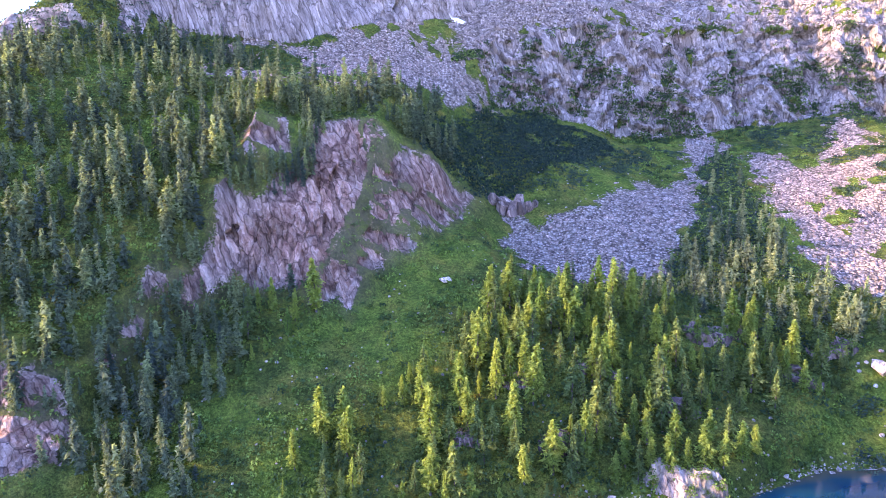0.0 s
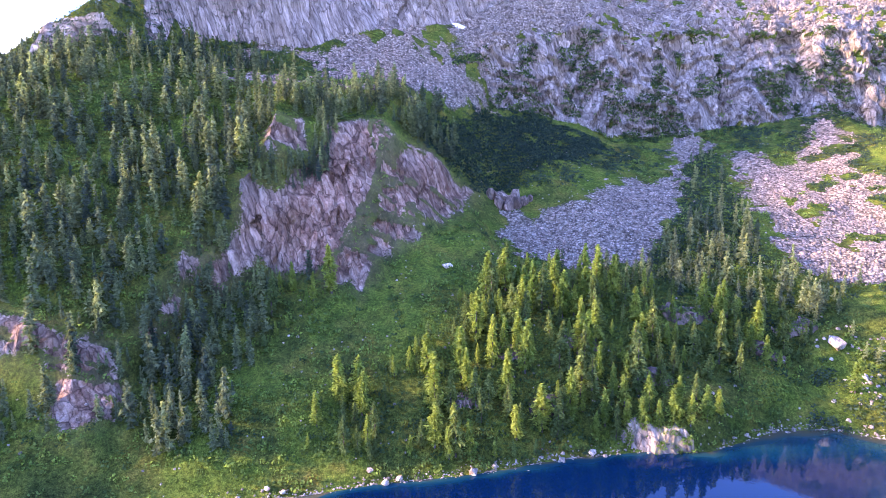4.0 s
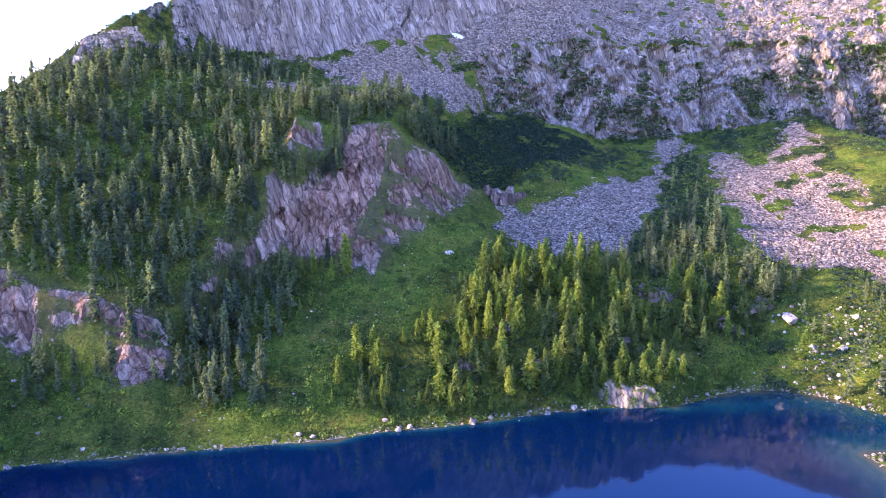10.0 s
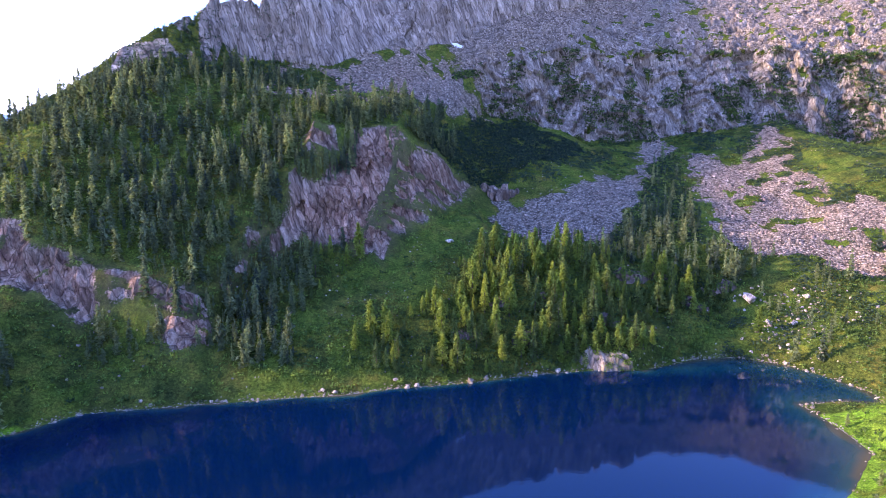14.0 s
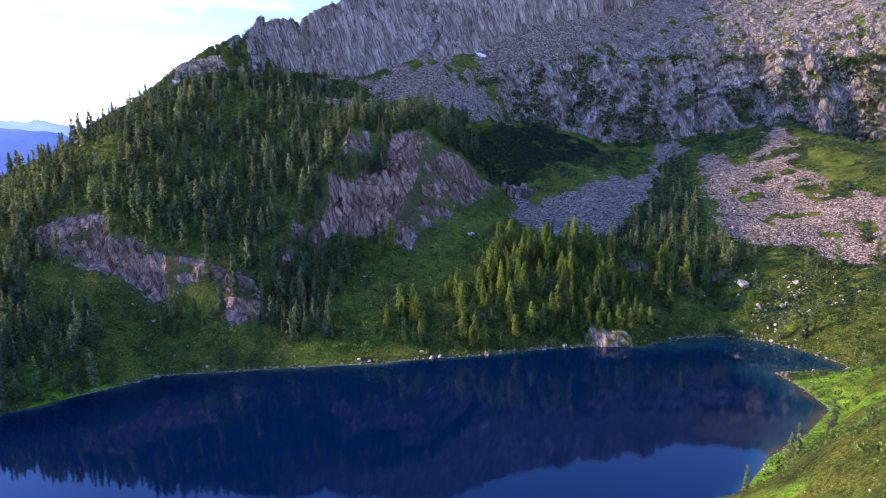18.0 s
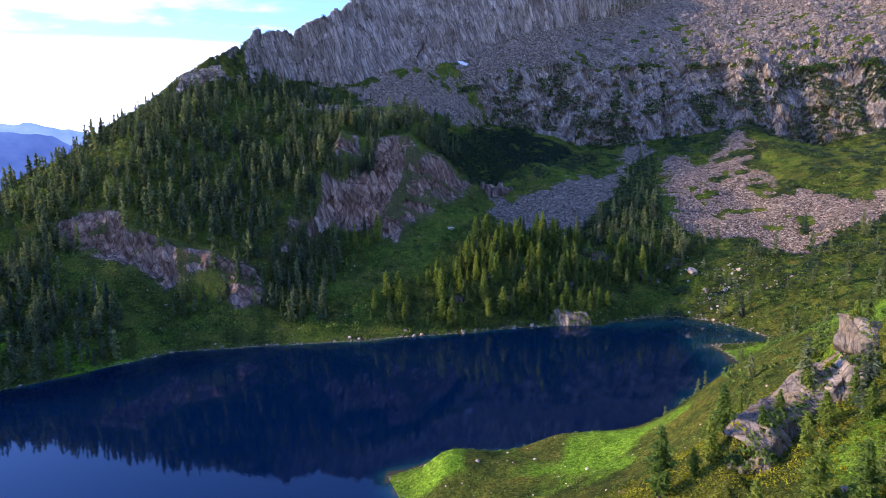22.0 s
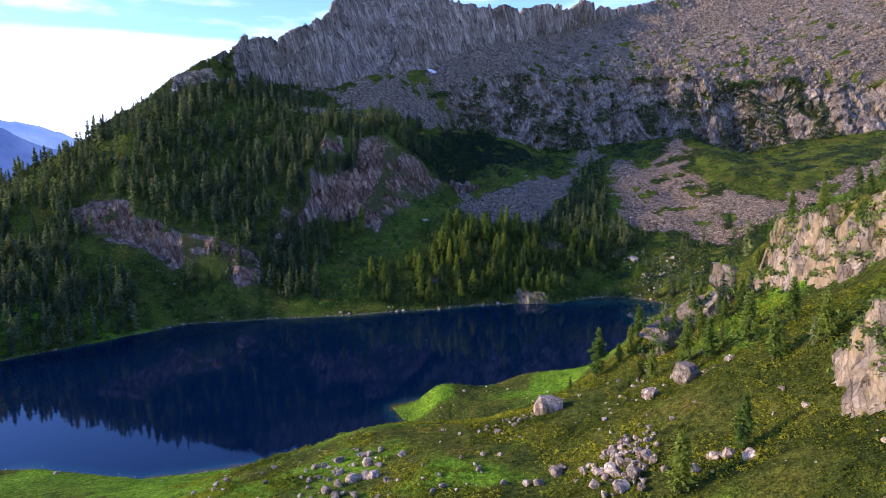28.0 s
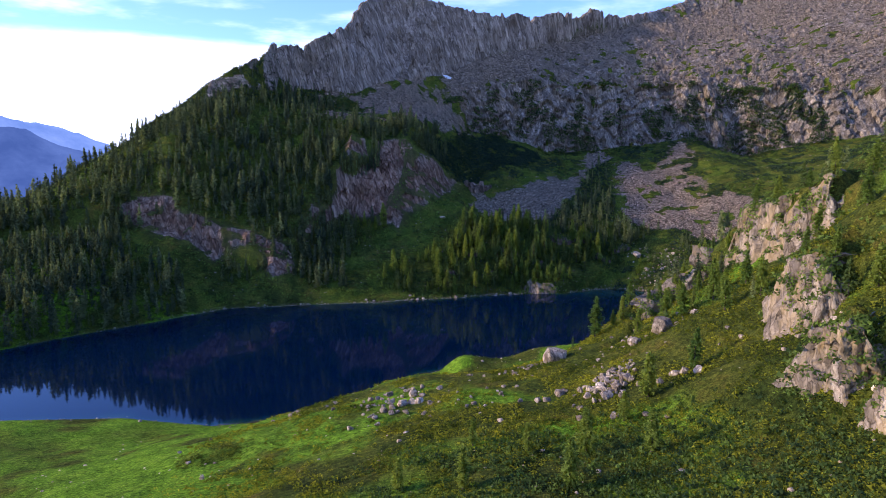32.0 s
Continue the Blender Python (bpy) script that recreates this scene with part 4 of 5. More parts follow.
strewn("lakeside_wood", WOOD_KINDS, M_WOOD, bx[_rest], by[_rest], 0.35 + 0.75 * RNG.random(len(_rest)) ** 1.3, RNG.uniform(0.9, 1.25, len(_rest)), 0.3,
       "mixed conifer wood beside the lake and scree", "forest", RNG.beta(1.8, 2.0, len(_rest)))

ex, ey = scatter(-90, -40, 0, 40, 2.6, lambda x, y: inside(LEDGE_WOOD, x, y, 1.5))
strewn("ledge_spruces", WOOD_KINDS, M_WOOD, ex, ey, RNG.uniform(0.35, 0.75, len(ex)), RNG.uniform(1.0, 1.3, len(ex)), 0.3,
       "young spruces on a ledge of the pink cliff", "forest", RNG.beta(2, 2, len(ex)))


def tree_kind(i):
    larch = i < 2
    co, tri = TREE_KINDS[i]
    crown = mesh_of("crown", co, tri, M_LARCH if larch else M_SPRUCE)
    tc, tt = trunk(30 + i)
    stem = mesh_of("trunk", tc, tt, M_BARK)
    root = new("larch_tree" if larch else "spruce_tree")
    for name, me in (("trunk", stem), ("crown", crown)):
        new(name, me).parent = root
    tagged(root, "light green feathery larch tree on the grassy slope" if larch else "dark green dense spruce tree on the grassy slope", "tree", "conifers round the lake")
    return root


TREES = [tree_kind(i) for i in range(4)]
_used = set()


def plant(i, x, y, size, tall=1.0, wide=1.0):
    m = Matrix.LocRotScale((x, y, float(look_up(GZ, x, y)) - 0.1), Euler((RNG.uniform(-0.03, 0.03), RNG.uniform(-0.03, 0.03), RNG.uniform(0, 6.28))), (size * wide, size * wide, size * tall))
    if i not in _used:
        _used.add(i)
        TREES[i].matrix_basis = m
        return TREES[i]
    t = copy_thing(TREES[i], Matrix())
    t.matrix_basis = m
    return t


for i in _kn:
    plant(int(RNG.choice(4, p=(0.31, 0.29, 0.2, 0.2))), bx[i], by[i], 0.36 + 1.0 * RNG.random() ** 1.6, RNG.uniform(0.9, 1.15), RNG.uniform(0.9, 1.35))
NEAR_TREES = [(38, -317.5, 0.86, 0), (3, -295, 0.42, 2), (31, -319, 0.3, 2), (44, -316, 0.45, 1), (47, -315, 0.62, 0), (50, -312, 0.7, 1), (45, -334, 0.6, 1), (51, -336, 0.8, 0), (49, -343, 0.45, 2),
              (54, -341, 0.75, 0), (58, -338, 0.55, 3), (60, -345, 0.8, 1), (64, -338, 0.7, 0), (66, -349, 0.75, 1), (53, -365, 0.7, 0), (58, -370, 0.7, 1), (30, -383, 0.7, 0),
              (40, -380, 0.55, 1), (-8, -409, 0.6, 0), (4, -398, 0.5, 1), (7, -414, 0.7, 0), (13, -401, 0.8, 1), (22, -406, 0.65, 0), (23, -390, 0.55, 1), (-5, -391, 0.45, 0),
              (-18, -405, 0.5, 1), (57, -398, 0.6, 2), (59, -402, 0.65, 0), (63, -405, 0.6, 1), (86, -306, 0.55, 3), (85, -316, 0.6, 0), (87, -325, 0.6, 1), (88, -334, 0.65, 2), (90, -343, 0.7, 0), (93, -352, 0.7, 1), (96, -360, 0.7, 0),
              (99, -370, 0.75, 1), (92, -338, 0.5, 2), (78, -300, 0.5, 1), (73, -296, 0.5, 0), (82, -297, 0.6, 2), (68, -372, 0.6, 0), (72, -380, 0.6, 1), (76, -392, 0.6, 0), (80, -376, 0.6, 3), (84, -388, 0.6, 1), (72, -405, 0.6, 0), (52, -300, 0.4, 1), (58, -297, 0.45, 0), (62, -292, 0.4, 3),
              (80, -322, 0.4, 0), (83, -330, 0.45, 1), (79, -313, 0.4, 1), (85, -341, 0.45, 0), (58, -384, 0.4, 0), (59, -391, 0.45, 1), (61, -379, 0.4, 1), (50, -408, 0.35, 0), (51, -415, 0.4, 1), (53, -421, 0.4, 0),
              (55, -315, 0.5, 1), (60, -310, 0.5, 0), (66, -307, 0.5, 1), (58, -322, 0.6, 0), (63, -318, 0.6, 1), (69, -315, 0.55, 0), (72, -319, 0.55, 1), (66, -323, 0.5, 0), (74, -305, 0.5, 1),
              (61, -64, 0.7, 0), (66, -65.5, 0.85, 1), (71, -66, 0.6, 0), (76, -66, 0.9, 1), (81, -66.5, 0.75, 0), (87, -65, 0.8, 1), (92, -62, 0.7, 0), (69, -61, 0.9, 1), (79, -60, 0.8, 0), (86, -58, 0.75, 2)]
for x, y, s, k in NEAR_TREES:
    plant(k if k < 3 or x < 60 else 1, x, y, s * (0.85 if x > 40 and y < -200 else 0.8 if y < -385 else 1.0), RNG.uniform(0.9, 1.1), 1.3 if k < 2 else 1.0)

# bushes
CLUMPS = [clump(41 + k, 20) for k in range(5)]


def bush_chance(x, y):
    v, d, rock, scree = look_up(GV, x, y), look_up(GD, x, y), look_up(COVER[0], x, y), look_up(COVER[1], x, y)
    c = inside(PINES, x, y, 5) * 0.3 + inside(KNOLL_WOOD, x, y, 4) * 0.85 + inside(RIDGE_WOOD, x, y, 3) * 0.95 + inside(WEST_WOOD, x, y, 5) * 0.9
    patch = ramp(fbm(x / 16, y / 16, 31, 4), 0.12, 0.35)
    spur = ramp(v, 2.9, 3.1) * (v < 7.1) * (1 - ramp(x, -70, -20)) * 0.85
    walls = (v > 3.9) * (v < 5.05) * (x > 20) * 0.04
    rim = inside(PINK_CLIFF, x, y, 7)
    rim = (rim > 0.08) * (rim < 0.5) * 0.75
    right = (x > 125) * (v > 0.1) * (v < 4.1) * patch * 0.55
    lower = (v > 0.05) * (v < 2.1) * np.maximum(patch * 0.9, np.where(x > 90, 0.3, 0.22))
    lower = np.maximum(lower, inside(FOOT_WOOD, x, y, 4) * 0.7)
    c = np.maximum.reduce([c, spur, right, lower, rim]) * (rock < 0.5) * (scree < 0.55)
    return np.maximum(c, walls) * (d > 1.5)


cx, cy = scatter(-320, 460, -240, 330, 2.35, bush_chance)
_pine = inside(PINES, cx, cy, 3)
_wallb = (look_up(GV, cx, cy) > 3.9) & (cx > 20)
# tones drop towards the ridge, haze put in with dark growth; lower in knoll wood
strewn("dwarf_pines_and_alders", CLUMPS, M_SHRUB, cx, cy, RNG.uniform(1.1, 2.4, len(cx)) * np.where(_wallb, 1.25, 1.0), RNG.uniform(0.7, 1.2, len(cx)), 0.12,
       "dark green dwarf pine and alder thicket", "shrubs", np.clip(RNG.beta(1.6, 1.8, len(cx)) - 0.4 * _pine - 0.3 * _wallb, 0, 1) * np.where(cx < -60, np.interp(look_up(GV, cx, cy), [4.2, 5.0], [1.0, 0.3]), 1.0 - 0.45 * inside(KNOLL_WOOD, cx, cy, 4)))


def heath_chance(x, y):
    d = look_up(GD, x, y)
    cape = inside([(-14, -246), (-4, -229), (12, -225), (26, -226), (22, -234), (4, -241)], x, y, 3) * 0.8
    return cape * (d > 1) + (ramp(fbm(x / 10, y / 10, 51, 4) + 0.5 * ramp(x, -25, 15), -0.15, 0.45) * 0.85 + 0.1) * (d > 1.5) * (y < -150) * (1 - 0.8 * ramp(-x, 40, 80)) * (1 - 0.6 * (y > -290))


nx_, ny_ = scatter(-40, 115, 65, 250, 1.6, lambda x, y: inside(PINES, x + fbm(x / 9, y / 9, 61, 3) * 5, y, 4) * ramp(fbm(x / 12, y / 12, 63, 3), -0.75, -0.4) * (look_up(COVER[0], x, y) < 0.6))
strewn("dwarf_pine_thicket", CLUMPS, M_PINE, nx_, ny_, RNG.uniform(1.4, 2.5, len(nx_)), RNG.uniform(0.8, 1.2, len(nx_)), 0.1,
       "almost black dwarf pine thicket under the rock wall", "shrubs", RNG.beta(1.4, 3, len(nx_)))


def dark_chance(x, y):
    v, rock = look_up(GV, x, y), look_up(COVER[0], x, y)
    ridge = (x < -105) * (x > -290) * ramp(v, 4.5, 4.9) * (v < 7.15) * 0.9 * ramp(fbm(x / 10, y / 10, 97, 3), -1.0, -0.4)
    alders = inside(RIDGE_WOOD, x, y, 3) * 0.8 + inside([(40, 112), (60, 140), (100, 178), (150, 200), (160, 165), (130, 145), (96, 125), (70, 105)], x, y, 6) * ramp(fbm(x / 11, y / 11, 98, 3), -0.3, 0.0) * 0.8
    slopes = ((x > 205) * (v > 2.0) * (v < 4.0) * ramp(fbm(x / 13, y / 13, 99, 4), 0.1, 0.3) + (x > 125) * (x < 330) * (y > -60) * (y < 5) * ramp(fbm(x / 11, y / 11, 100, 4), 0.0, 0.25)) * 0.75
    return np.maximum.reduce([ridge, alders, slopes]) * (look_up(COVER[1], x, y) < 0.6)


dx_, dy_ = scatter(-290, 440, -60, 330, 2.1, dark_chance)
strewn("dark_thickets", CLUMPS, M_PINE, dx_, dy_, RNG.uniform(1.2, 2.4, len(dx_)), RNG.uniform(0.7, 1.1, len(dx_)), 0.1,
       "dark dwarf pine and alder thickets below the rocks", "shrubs", RNG.beta(2.2, 1.6, len(dx_)))


def wall_chance(x, y):
    v, z = look_up(GV, x, y), look_up(GZ, x, y)
    patch = fbm(x / 17, z / 20, 45, 4) + 0.25 * ramp(-z, -150, -100) + 0.3 * ramp(x, 300, 350)
    return (v > 4.0) * (v < 5.03) * (x > 12) * ramp(patch, 0.32, 0.42)


tx_, ty_ = scatter(10, 460, 130, 275, 1.5, wall_chance)
strewn("wall_thickets", CLUMPS, M_SHRUB, look_up(CO[..., 0], tx_, ty_), look_up(CO[..., 1], tx_, ty_), RNG.uniform(2.2, 3.8, len(tx_)), RNG.uniform(0.7, 1.1, len(tx_)), 0.2,
       "dark shrubs on the ledges of the rock wall", "shrubs", RNG.beta(1.2, 5.0, len(tx_)), 0.0, look_up(CO[..., 2], tx_, ty_))
LIGHT_CLUMPS = [clump(141 + k, 14) for k in range(6)]
hx, hy = scatter(-70, 75, -437, -285, 0.8, heath_chance)
_hn = fbm(hx / 14, hy / 14, 53, 3)
strewn("heath", LIGHT_CLUMPS, M_HEATH, hx, hy, RNG.uniform(0.4, 0.95, len(hx)) * (1 + 0.9 * (RNG.random(len(hx)) > 0.92)), RNG.uniform(0.5, 0.95, len(hx)), 0.15,
       "low heath and bilberry bushes over the near slope", "shrubs", np.clip(RNG.beta(1.6, 1.8, len(hx)) + _hn * 0.4, 0, 1))
vx, vy = scatter(-130, 120, -300, -190, 1.7, heath_chance)
strewn("shore_heath", LIGHT_CLUMPS, M_SHRUB, vx, vy, RNG.uniform(0.4, 1.1, len(vx)), RNG.uniform(0.4, 0.8, len(vx)), 0.15,
       "low green bushes on the near shore", "shrubs", RNG.beta(2.4, 1.8, len(vx)))
ox, oy = scatter(-40, 60, -440, -380, 1.1, lambda x, y: np.maximum(inside([(8, -400), (30, -398), (44, -412), (42, -436), (12, -436)], x, y, 4) * 0.85, inside([(-25, -392), (10, -386), (34, -392), (40, -436), (-25, -440)], x, y, 6) * ramp(fbm(x / 7, y / 7, 91, 4), -0.3, 0.15) * 0.85))
strewn("green_alders", CLUMPS, M_SHRUB, ox, oy, RNG.uniform(0.5, 1.15, len(ox)), RNG.uniform(0.8, 1.2, len(ox)), 0.1,
       "dark green alder scrub at the foot of the crags", "shrubs", RNG.beta(1.6, 3.0, len(ox)))



def side_chance(x, y):
    d, z = look_up(GD, x, y), look_up(GZ, x, y)
    crags = (x < 150) * (x > 52 + 0.25 * np.abs(y + 350)) * (y < -225)
    return (d > 2) * (ramp(fbm(x / 15, y / 15, 95, 4), -0.1, 0.3) * 0.75 + 0.1) * np.maximum(crags, (y > -240) * (x > 70)) * (look_up(COVER[1], x, y) < 0.5)


kx, ky = scatter(52, 330, -430, -60, 2.4, side_chance)
strewn("hillside_shrubs", CLUMPS, M_SHRUB, kx, ky, RNG.uniform(0.7, 1.9, len(kx)), RNG.uniform(0.6, 1.1, len(kx)), 0.12,
       "green alder and juniper shrubs on the sunny hillside", "shrubs", RNG.beta(1.8, 1.8, len(kx)))
_far = RNG.random(len(kx)) < np.where(ky > -240, 0.02, 0.035)
strewn("hillside_wood", WOOD_KINDS, M_WOOD, kx[_far], ky[_far], RNG.uniform(0.3, 0.75, _far.sum()), RNG.uniform(0.9, 1.1, _far.sum()), 0.2,
       "scattered young larches on the sunny hillside", "trees", RNG.beta(3, 1.6, _far.sum()))
# ---- stones ----
STONES = [stone(61 + k) for k in range(7)]


def scree_chance(x, y):
    return ramp(look_up(COVER[1], x, y), 0.1, 0.7) * 0.9


sx, sy = scatter(-130, 310, -85, 225, 1.7, scree_chance)
strewn("scree", STONES, M_SCREE, sx, sy, RNG.uniform(0.5, 1.15, len(sx)) * (1 + 1.3 * (RNG.random(len(sx)) > 0.94)), np.ones(len(sx)), 0.05, "pale grey scree of broken blocks", "scree", RNG.random(len(sx)), 0.5)
ux, uy = scatter(0, 720, 200, 560, 4.0, scree_chance)
strewn("high_boulder_field", STONES, M_HIGH, ux, uy, RNG.uniform(1.2, 3.2, len(ux)) * (1 + 1.3 * (RNG.random(len(ux)) > 0.9)), np.ones(len(ux)), 0.05, "grey boulder field under the summit wall", "scree", RNG.random(len(ux)), 0.5)
_sh = np.array([(x, y) for x, y in LAKE if x > -299])
_seg = np.linalg.norm(np.diff(_sh, axis=0), axis=1)
_t = np.sort(RNG.uniform(0, _seg.sum(), 2600))
_cum = np.r_[0, np.cumsum(_seg)]
qx, qy = np.interp(_t, _cum, _sh[:, 0]) + RNG.normal(0, 1.7, 2600), np.interp(_t, _cum, _sh[:, 1]) + RNG.normal(0.8, 1.5, 2600)
_far = (qy > -130)
_ok = _far | (RNG.random(2600) < 0.3)
qx, qy = qx[_ok], qy[_ok]
strewn("shore_stones", STONES, M_STONE, qx, qy, RNG.uniform(0.25, 0.85, len(qx)) * (1 + 1.3 * (RNG.random(len(qx)) > 0.94)), np.ones(len(qx)), 0.0, "pale stones along the waterline", "stones", RNG.random(len(qx)), 0.4)

rx_, ry_ = scatter(-10, 160, -92, -50, 1.5, lambda x, y: np.maximum(inside([(20, -82), (36, -68), (58, -64), (63, -71), (40, -78)], x, y, 4), inside([(96, -64), (104, -54), (140, -50), (156, -66), (150, -72), (130, -58)], x, y, 4) * 0.7) * ramp(fbm(x / 8, y / 8, 79, 3), -0.3, 0.2) * (look_up(GD, x, y) > 0.2))
strewn("shore_rubble", STONES, M_STONE, rx_, ry_, RNG.uniform(0.4, 1.2, len(rx_)), np.ones(len(rx_)), 0.05, "fallen grey blocks between the wood and the water", "stones", RNG.random(len(rx_)), 0.5)

# ---- crags ----


def hull_mesh(name, seed, mat, points=26, box=0.75):
    """A crisp broken block inside a unit cube: the hull of chance points on a rounded box."""
    r = np.random.default_rng(seed)
    p = r.normal(size=(points, 3))
    p /= np.abs(p).max(axis=1, keepdims=True) * box + np.linalg.norm(p, axis=1, keepdims=True) * (1 - box)
    p *= 0.5 * r.uniform(0.8, 1.0, (points, 1))
    bm = bmesh.new()
    for q in p:
        bm.verts.new(q)
    got = bmesh.ops.convex_hull(bm, input=bm.verts)
    bmesh.ops.delete(bm, geom=list({v for v in got["geom_interior"] + got["geom_unused"] if isinstance(v, bmesh.types.BMVert)}), context="VERTS")
    me = bpy.data.meshes.new(name)
    bm.to_mesh(me)
    bm.free()
    me.materials.append(mat)
    return me


ROCK_BLOCKS = [hull_mesh("rock_block", 200 + k, M_CRAG) for k in range(9)]
PALE_BLOCKS = [hull_mesh("rock_block", 220 + k, M_PALE) for k in range(4)]


LEDGES = []


def crag(name, foot, height, label, cell=3.0, pale=0.0, lean=0.35, depth=6.0, proud=1.2, mat=None):
    """A broken rock face over its foot line, with the hill on the left: slabs, cracks, ledges, a turfed top and loose blocks."""
    p = np.array(foot, float)
    for a, b, first in ((p[0], p[1], True), (p[-2], p[-1], False)):
        d = (b - a) / np.linalg.norm(b - a)
        back_in = (a if first else b) + np.array([-d[1], d[0]]) * 5.0 + d * (-1.5 if first else 1.5)
        p = np.vstack([back_in, p] if first else [p, back_in])
    cum = np.r_[0, np.cumsum(np.linalg.norm(np.diff(p, axis=0), axis=1))]
    L, seed, reach = cum[-1], int(RNG.integers(1000)), max(4.8, lean * height + 1.0)
    step = 0.36
    s = np.linspace(0, L, int(L / step) + 2)
    x, y = np.interp(s, cum, p[:, 0]), np.interp(s, cum, p[:, 1])
    k = np.ones(9) / 9
    x, y = (np.convolve(np.pad(q, 4, "edge"), k, "valid") for q in (x, y))
    dx, dy = np.gradient(x), np.gradient(y)
    q = np.hypot(dx, dy)
    ux, uy = -dy / q, dx / q
    fade = ramp(np.minimum(s, L - s) / L, -0.12, 0.07)
    z0 = np.convolve(np.pad(look_up(GZ, x, y), 8, "edge"), np.ones(17) / 17, "valid") - 4.0
    hill = np.convolve(np.pad(look_up(GZ, x + ux * reach, y + uy * reach), 8, "edge"), np.ones(17) / 17, "valid")
    top = np.clip((hill - z0 - 4.0) * (0.05 + 0.95 * ramp(np.minimum(s, L - s), 0.5, 6.0)) * (0.25 + 0.75 * fade) + fbm(s / 6, seed, 0, 3) * 0.07 * height, 0.3, height * 1.25)
    nf, nr = int(height / step) + 3, int(depth / 0.8) + 2
    u = np.r_[np.linspace(0, 1, nf), np.full(nr, 1.0)][:, None]
    hgt = u * (top + 4.0)[None]
    roof = np.r_[np.zeros(nf), np.arange(1, nr + 1) * 0.8][:, None]
    S, H = np.broadcast_to(s[None], hgt.shape), hgt + roof * 0.6
    ws, wh = S + 0.25 * H + fbm(S / 4, H / 4, seed, 3) * 0.8, H + fbm(S / 5, H / 5, seed + 5, 3) * 1.2
    slab, edge = facets(ws / cell, wh / (cell * 4.5), seed)
    chip, cut = facets(ws / (cell * 0.42), wh / (cell * 1.3), seed + 7)
    flake, _ = facets(ws / (cell * 0.17), wh / (cell * 0.5), seed + 13)
    flute = 0.5 - np.abs(fbm(ws / 1.9, wh / 11, seed + 31, 3)) * 0.9 + (0.5 - np.abs(fbm(ws / 0.8, wh / 4, seed + 37, 2))) * 0.35
    out = slab * cell * 0.34 + chip * cell * 0.13 + flake * cell * 0.05 + flute * cell * 0.17 - (1 - ramp(edge, 0, 0.1)) * cell * 0.2 + fbm(S / 9, H / 14, seed, 2) * 0.7
    out = out * min(1.0, 0.35 + height / 18)
    tread = fbm(S / 6, H / 5, seed + 3, 3) * 0.3
    rise = H / 5.5 + fbm(S / 7, H / 12, seed + 19, 3) * 1.0
    rise = rise - np.floor(rise)
    tread = tread + 0.7 * (rise - ramp(rise, 0.78, 1.0))
    back = lean * hgt - proud * fade[None] + roof - (out + tread) * np.where(roof > 0, 0.4, 1.0) * (0.3 + 0.7 * fade[None])
    z = z0[None] + hgt + np.where(roof > 0, roof * 0.12 + slab * 0.5 + fbm(S / 2, roof / 2, seed, 3) * 0.4, 0)
    co = np.stack([x[None] + ux[None] * back, y[None] + uy[None] * back, z], -1)
    m, n_ = hgt.shape
    f = (np.arange(m - 1)[:, None] * n_ + np.arange(n_ - 1)[None]).ravel()
    root = new(name)
    mid = p[len(p) // 2]
    root.location = (mid[0], mid[1], float(look_up(GZ, mid[0], mid[1])))
    face = new("rock_face", mesh_of("rock_face", co.reshape(-1, 3) - np.array(root.location), np.stack([f, f + 1, f + n_ + 1, f + n_], 1), mat or M_CRAG))
    face.parent = root
    for k in range(int(L * height / 90) + 1):
        i, j = int(RNG.integers(2, m - nr)), int(RNG.integers(2, n_ - 2))
        w, h, d = cell * RNG.uniform(0.35, 0.8), cell * RNG.uniform(0.6, 1.5), cell * RNG.uniform(0.35, 0.6)
        ob = new("rock_block", (PALE_BLOCKS if RNG.random() < pale else ROCK_BLOCKS)[int(RNG.integers(4))])
        ob.parent = root
        inward = d * 0.22
        ob.matrix_basis = Matrix.LocRotScale(Vector(co[i, j]) + Vector((ux[j] * inward, uy[j] * inward, -h * 0.2)) - root.location,
                                             Euler((RNG.uniform(-0.1, 0.3), RNG.uniform(-0.25, 0.25), math.atan2(dy[j], dx[j]) + RNG.uniform(-0.3, 0.3))), (w, d, h))
    up = np.concatenate([co[nf:nf + 3, ::2].reshape(-1, 3), co[3:nf, 2:-2][rise[3:nf, 2:-2] > 0.84]])
    LEDGES.append(up[RNG.random(len(up)) < 0.5])
    return tagged(root, label, "crag")


CRAG_LABELS = ["tall sunlit crag of pink and ochre rock above the meadow", "long broken rock rib running down to the lake",
               "steep pale crag with grassy ledges on the slope", "grey rose rock buttress above the bilberry slope", "low broken rock step among rust-coloured heath"]
for (foot, h), label in zip(CRAG_FEET, CRAG_LABELS):
    crag("crag", foot, h * 1.15, label, 3.2, 0.0, 0.3, 5.0, 1.3)
crag("crag", [(84, -372), (80, -380), (78, -390), (80, -400)], 8, "weathered rock outcrop among larches")
crag("shore_cliff", [(58, -66.5), (63, -69), (69, -70.8), (76, -71.3), (81, -71)], 9.0, "pale streaked rock cliff standing in the lake water", 2.8, 0.1, 0.35, 4, 0.8)
knob = new("outcrop")
knob.location = (38, 92, float(look_up(GZ, 38, 92)))
DARK_BLOCKS = [hull_mesh("rock_block", 240 + k, M_DARK, 20, 0.85) for k in range(4)]
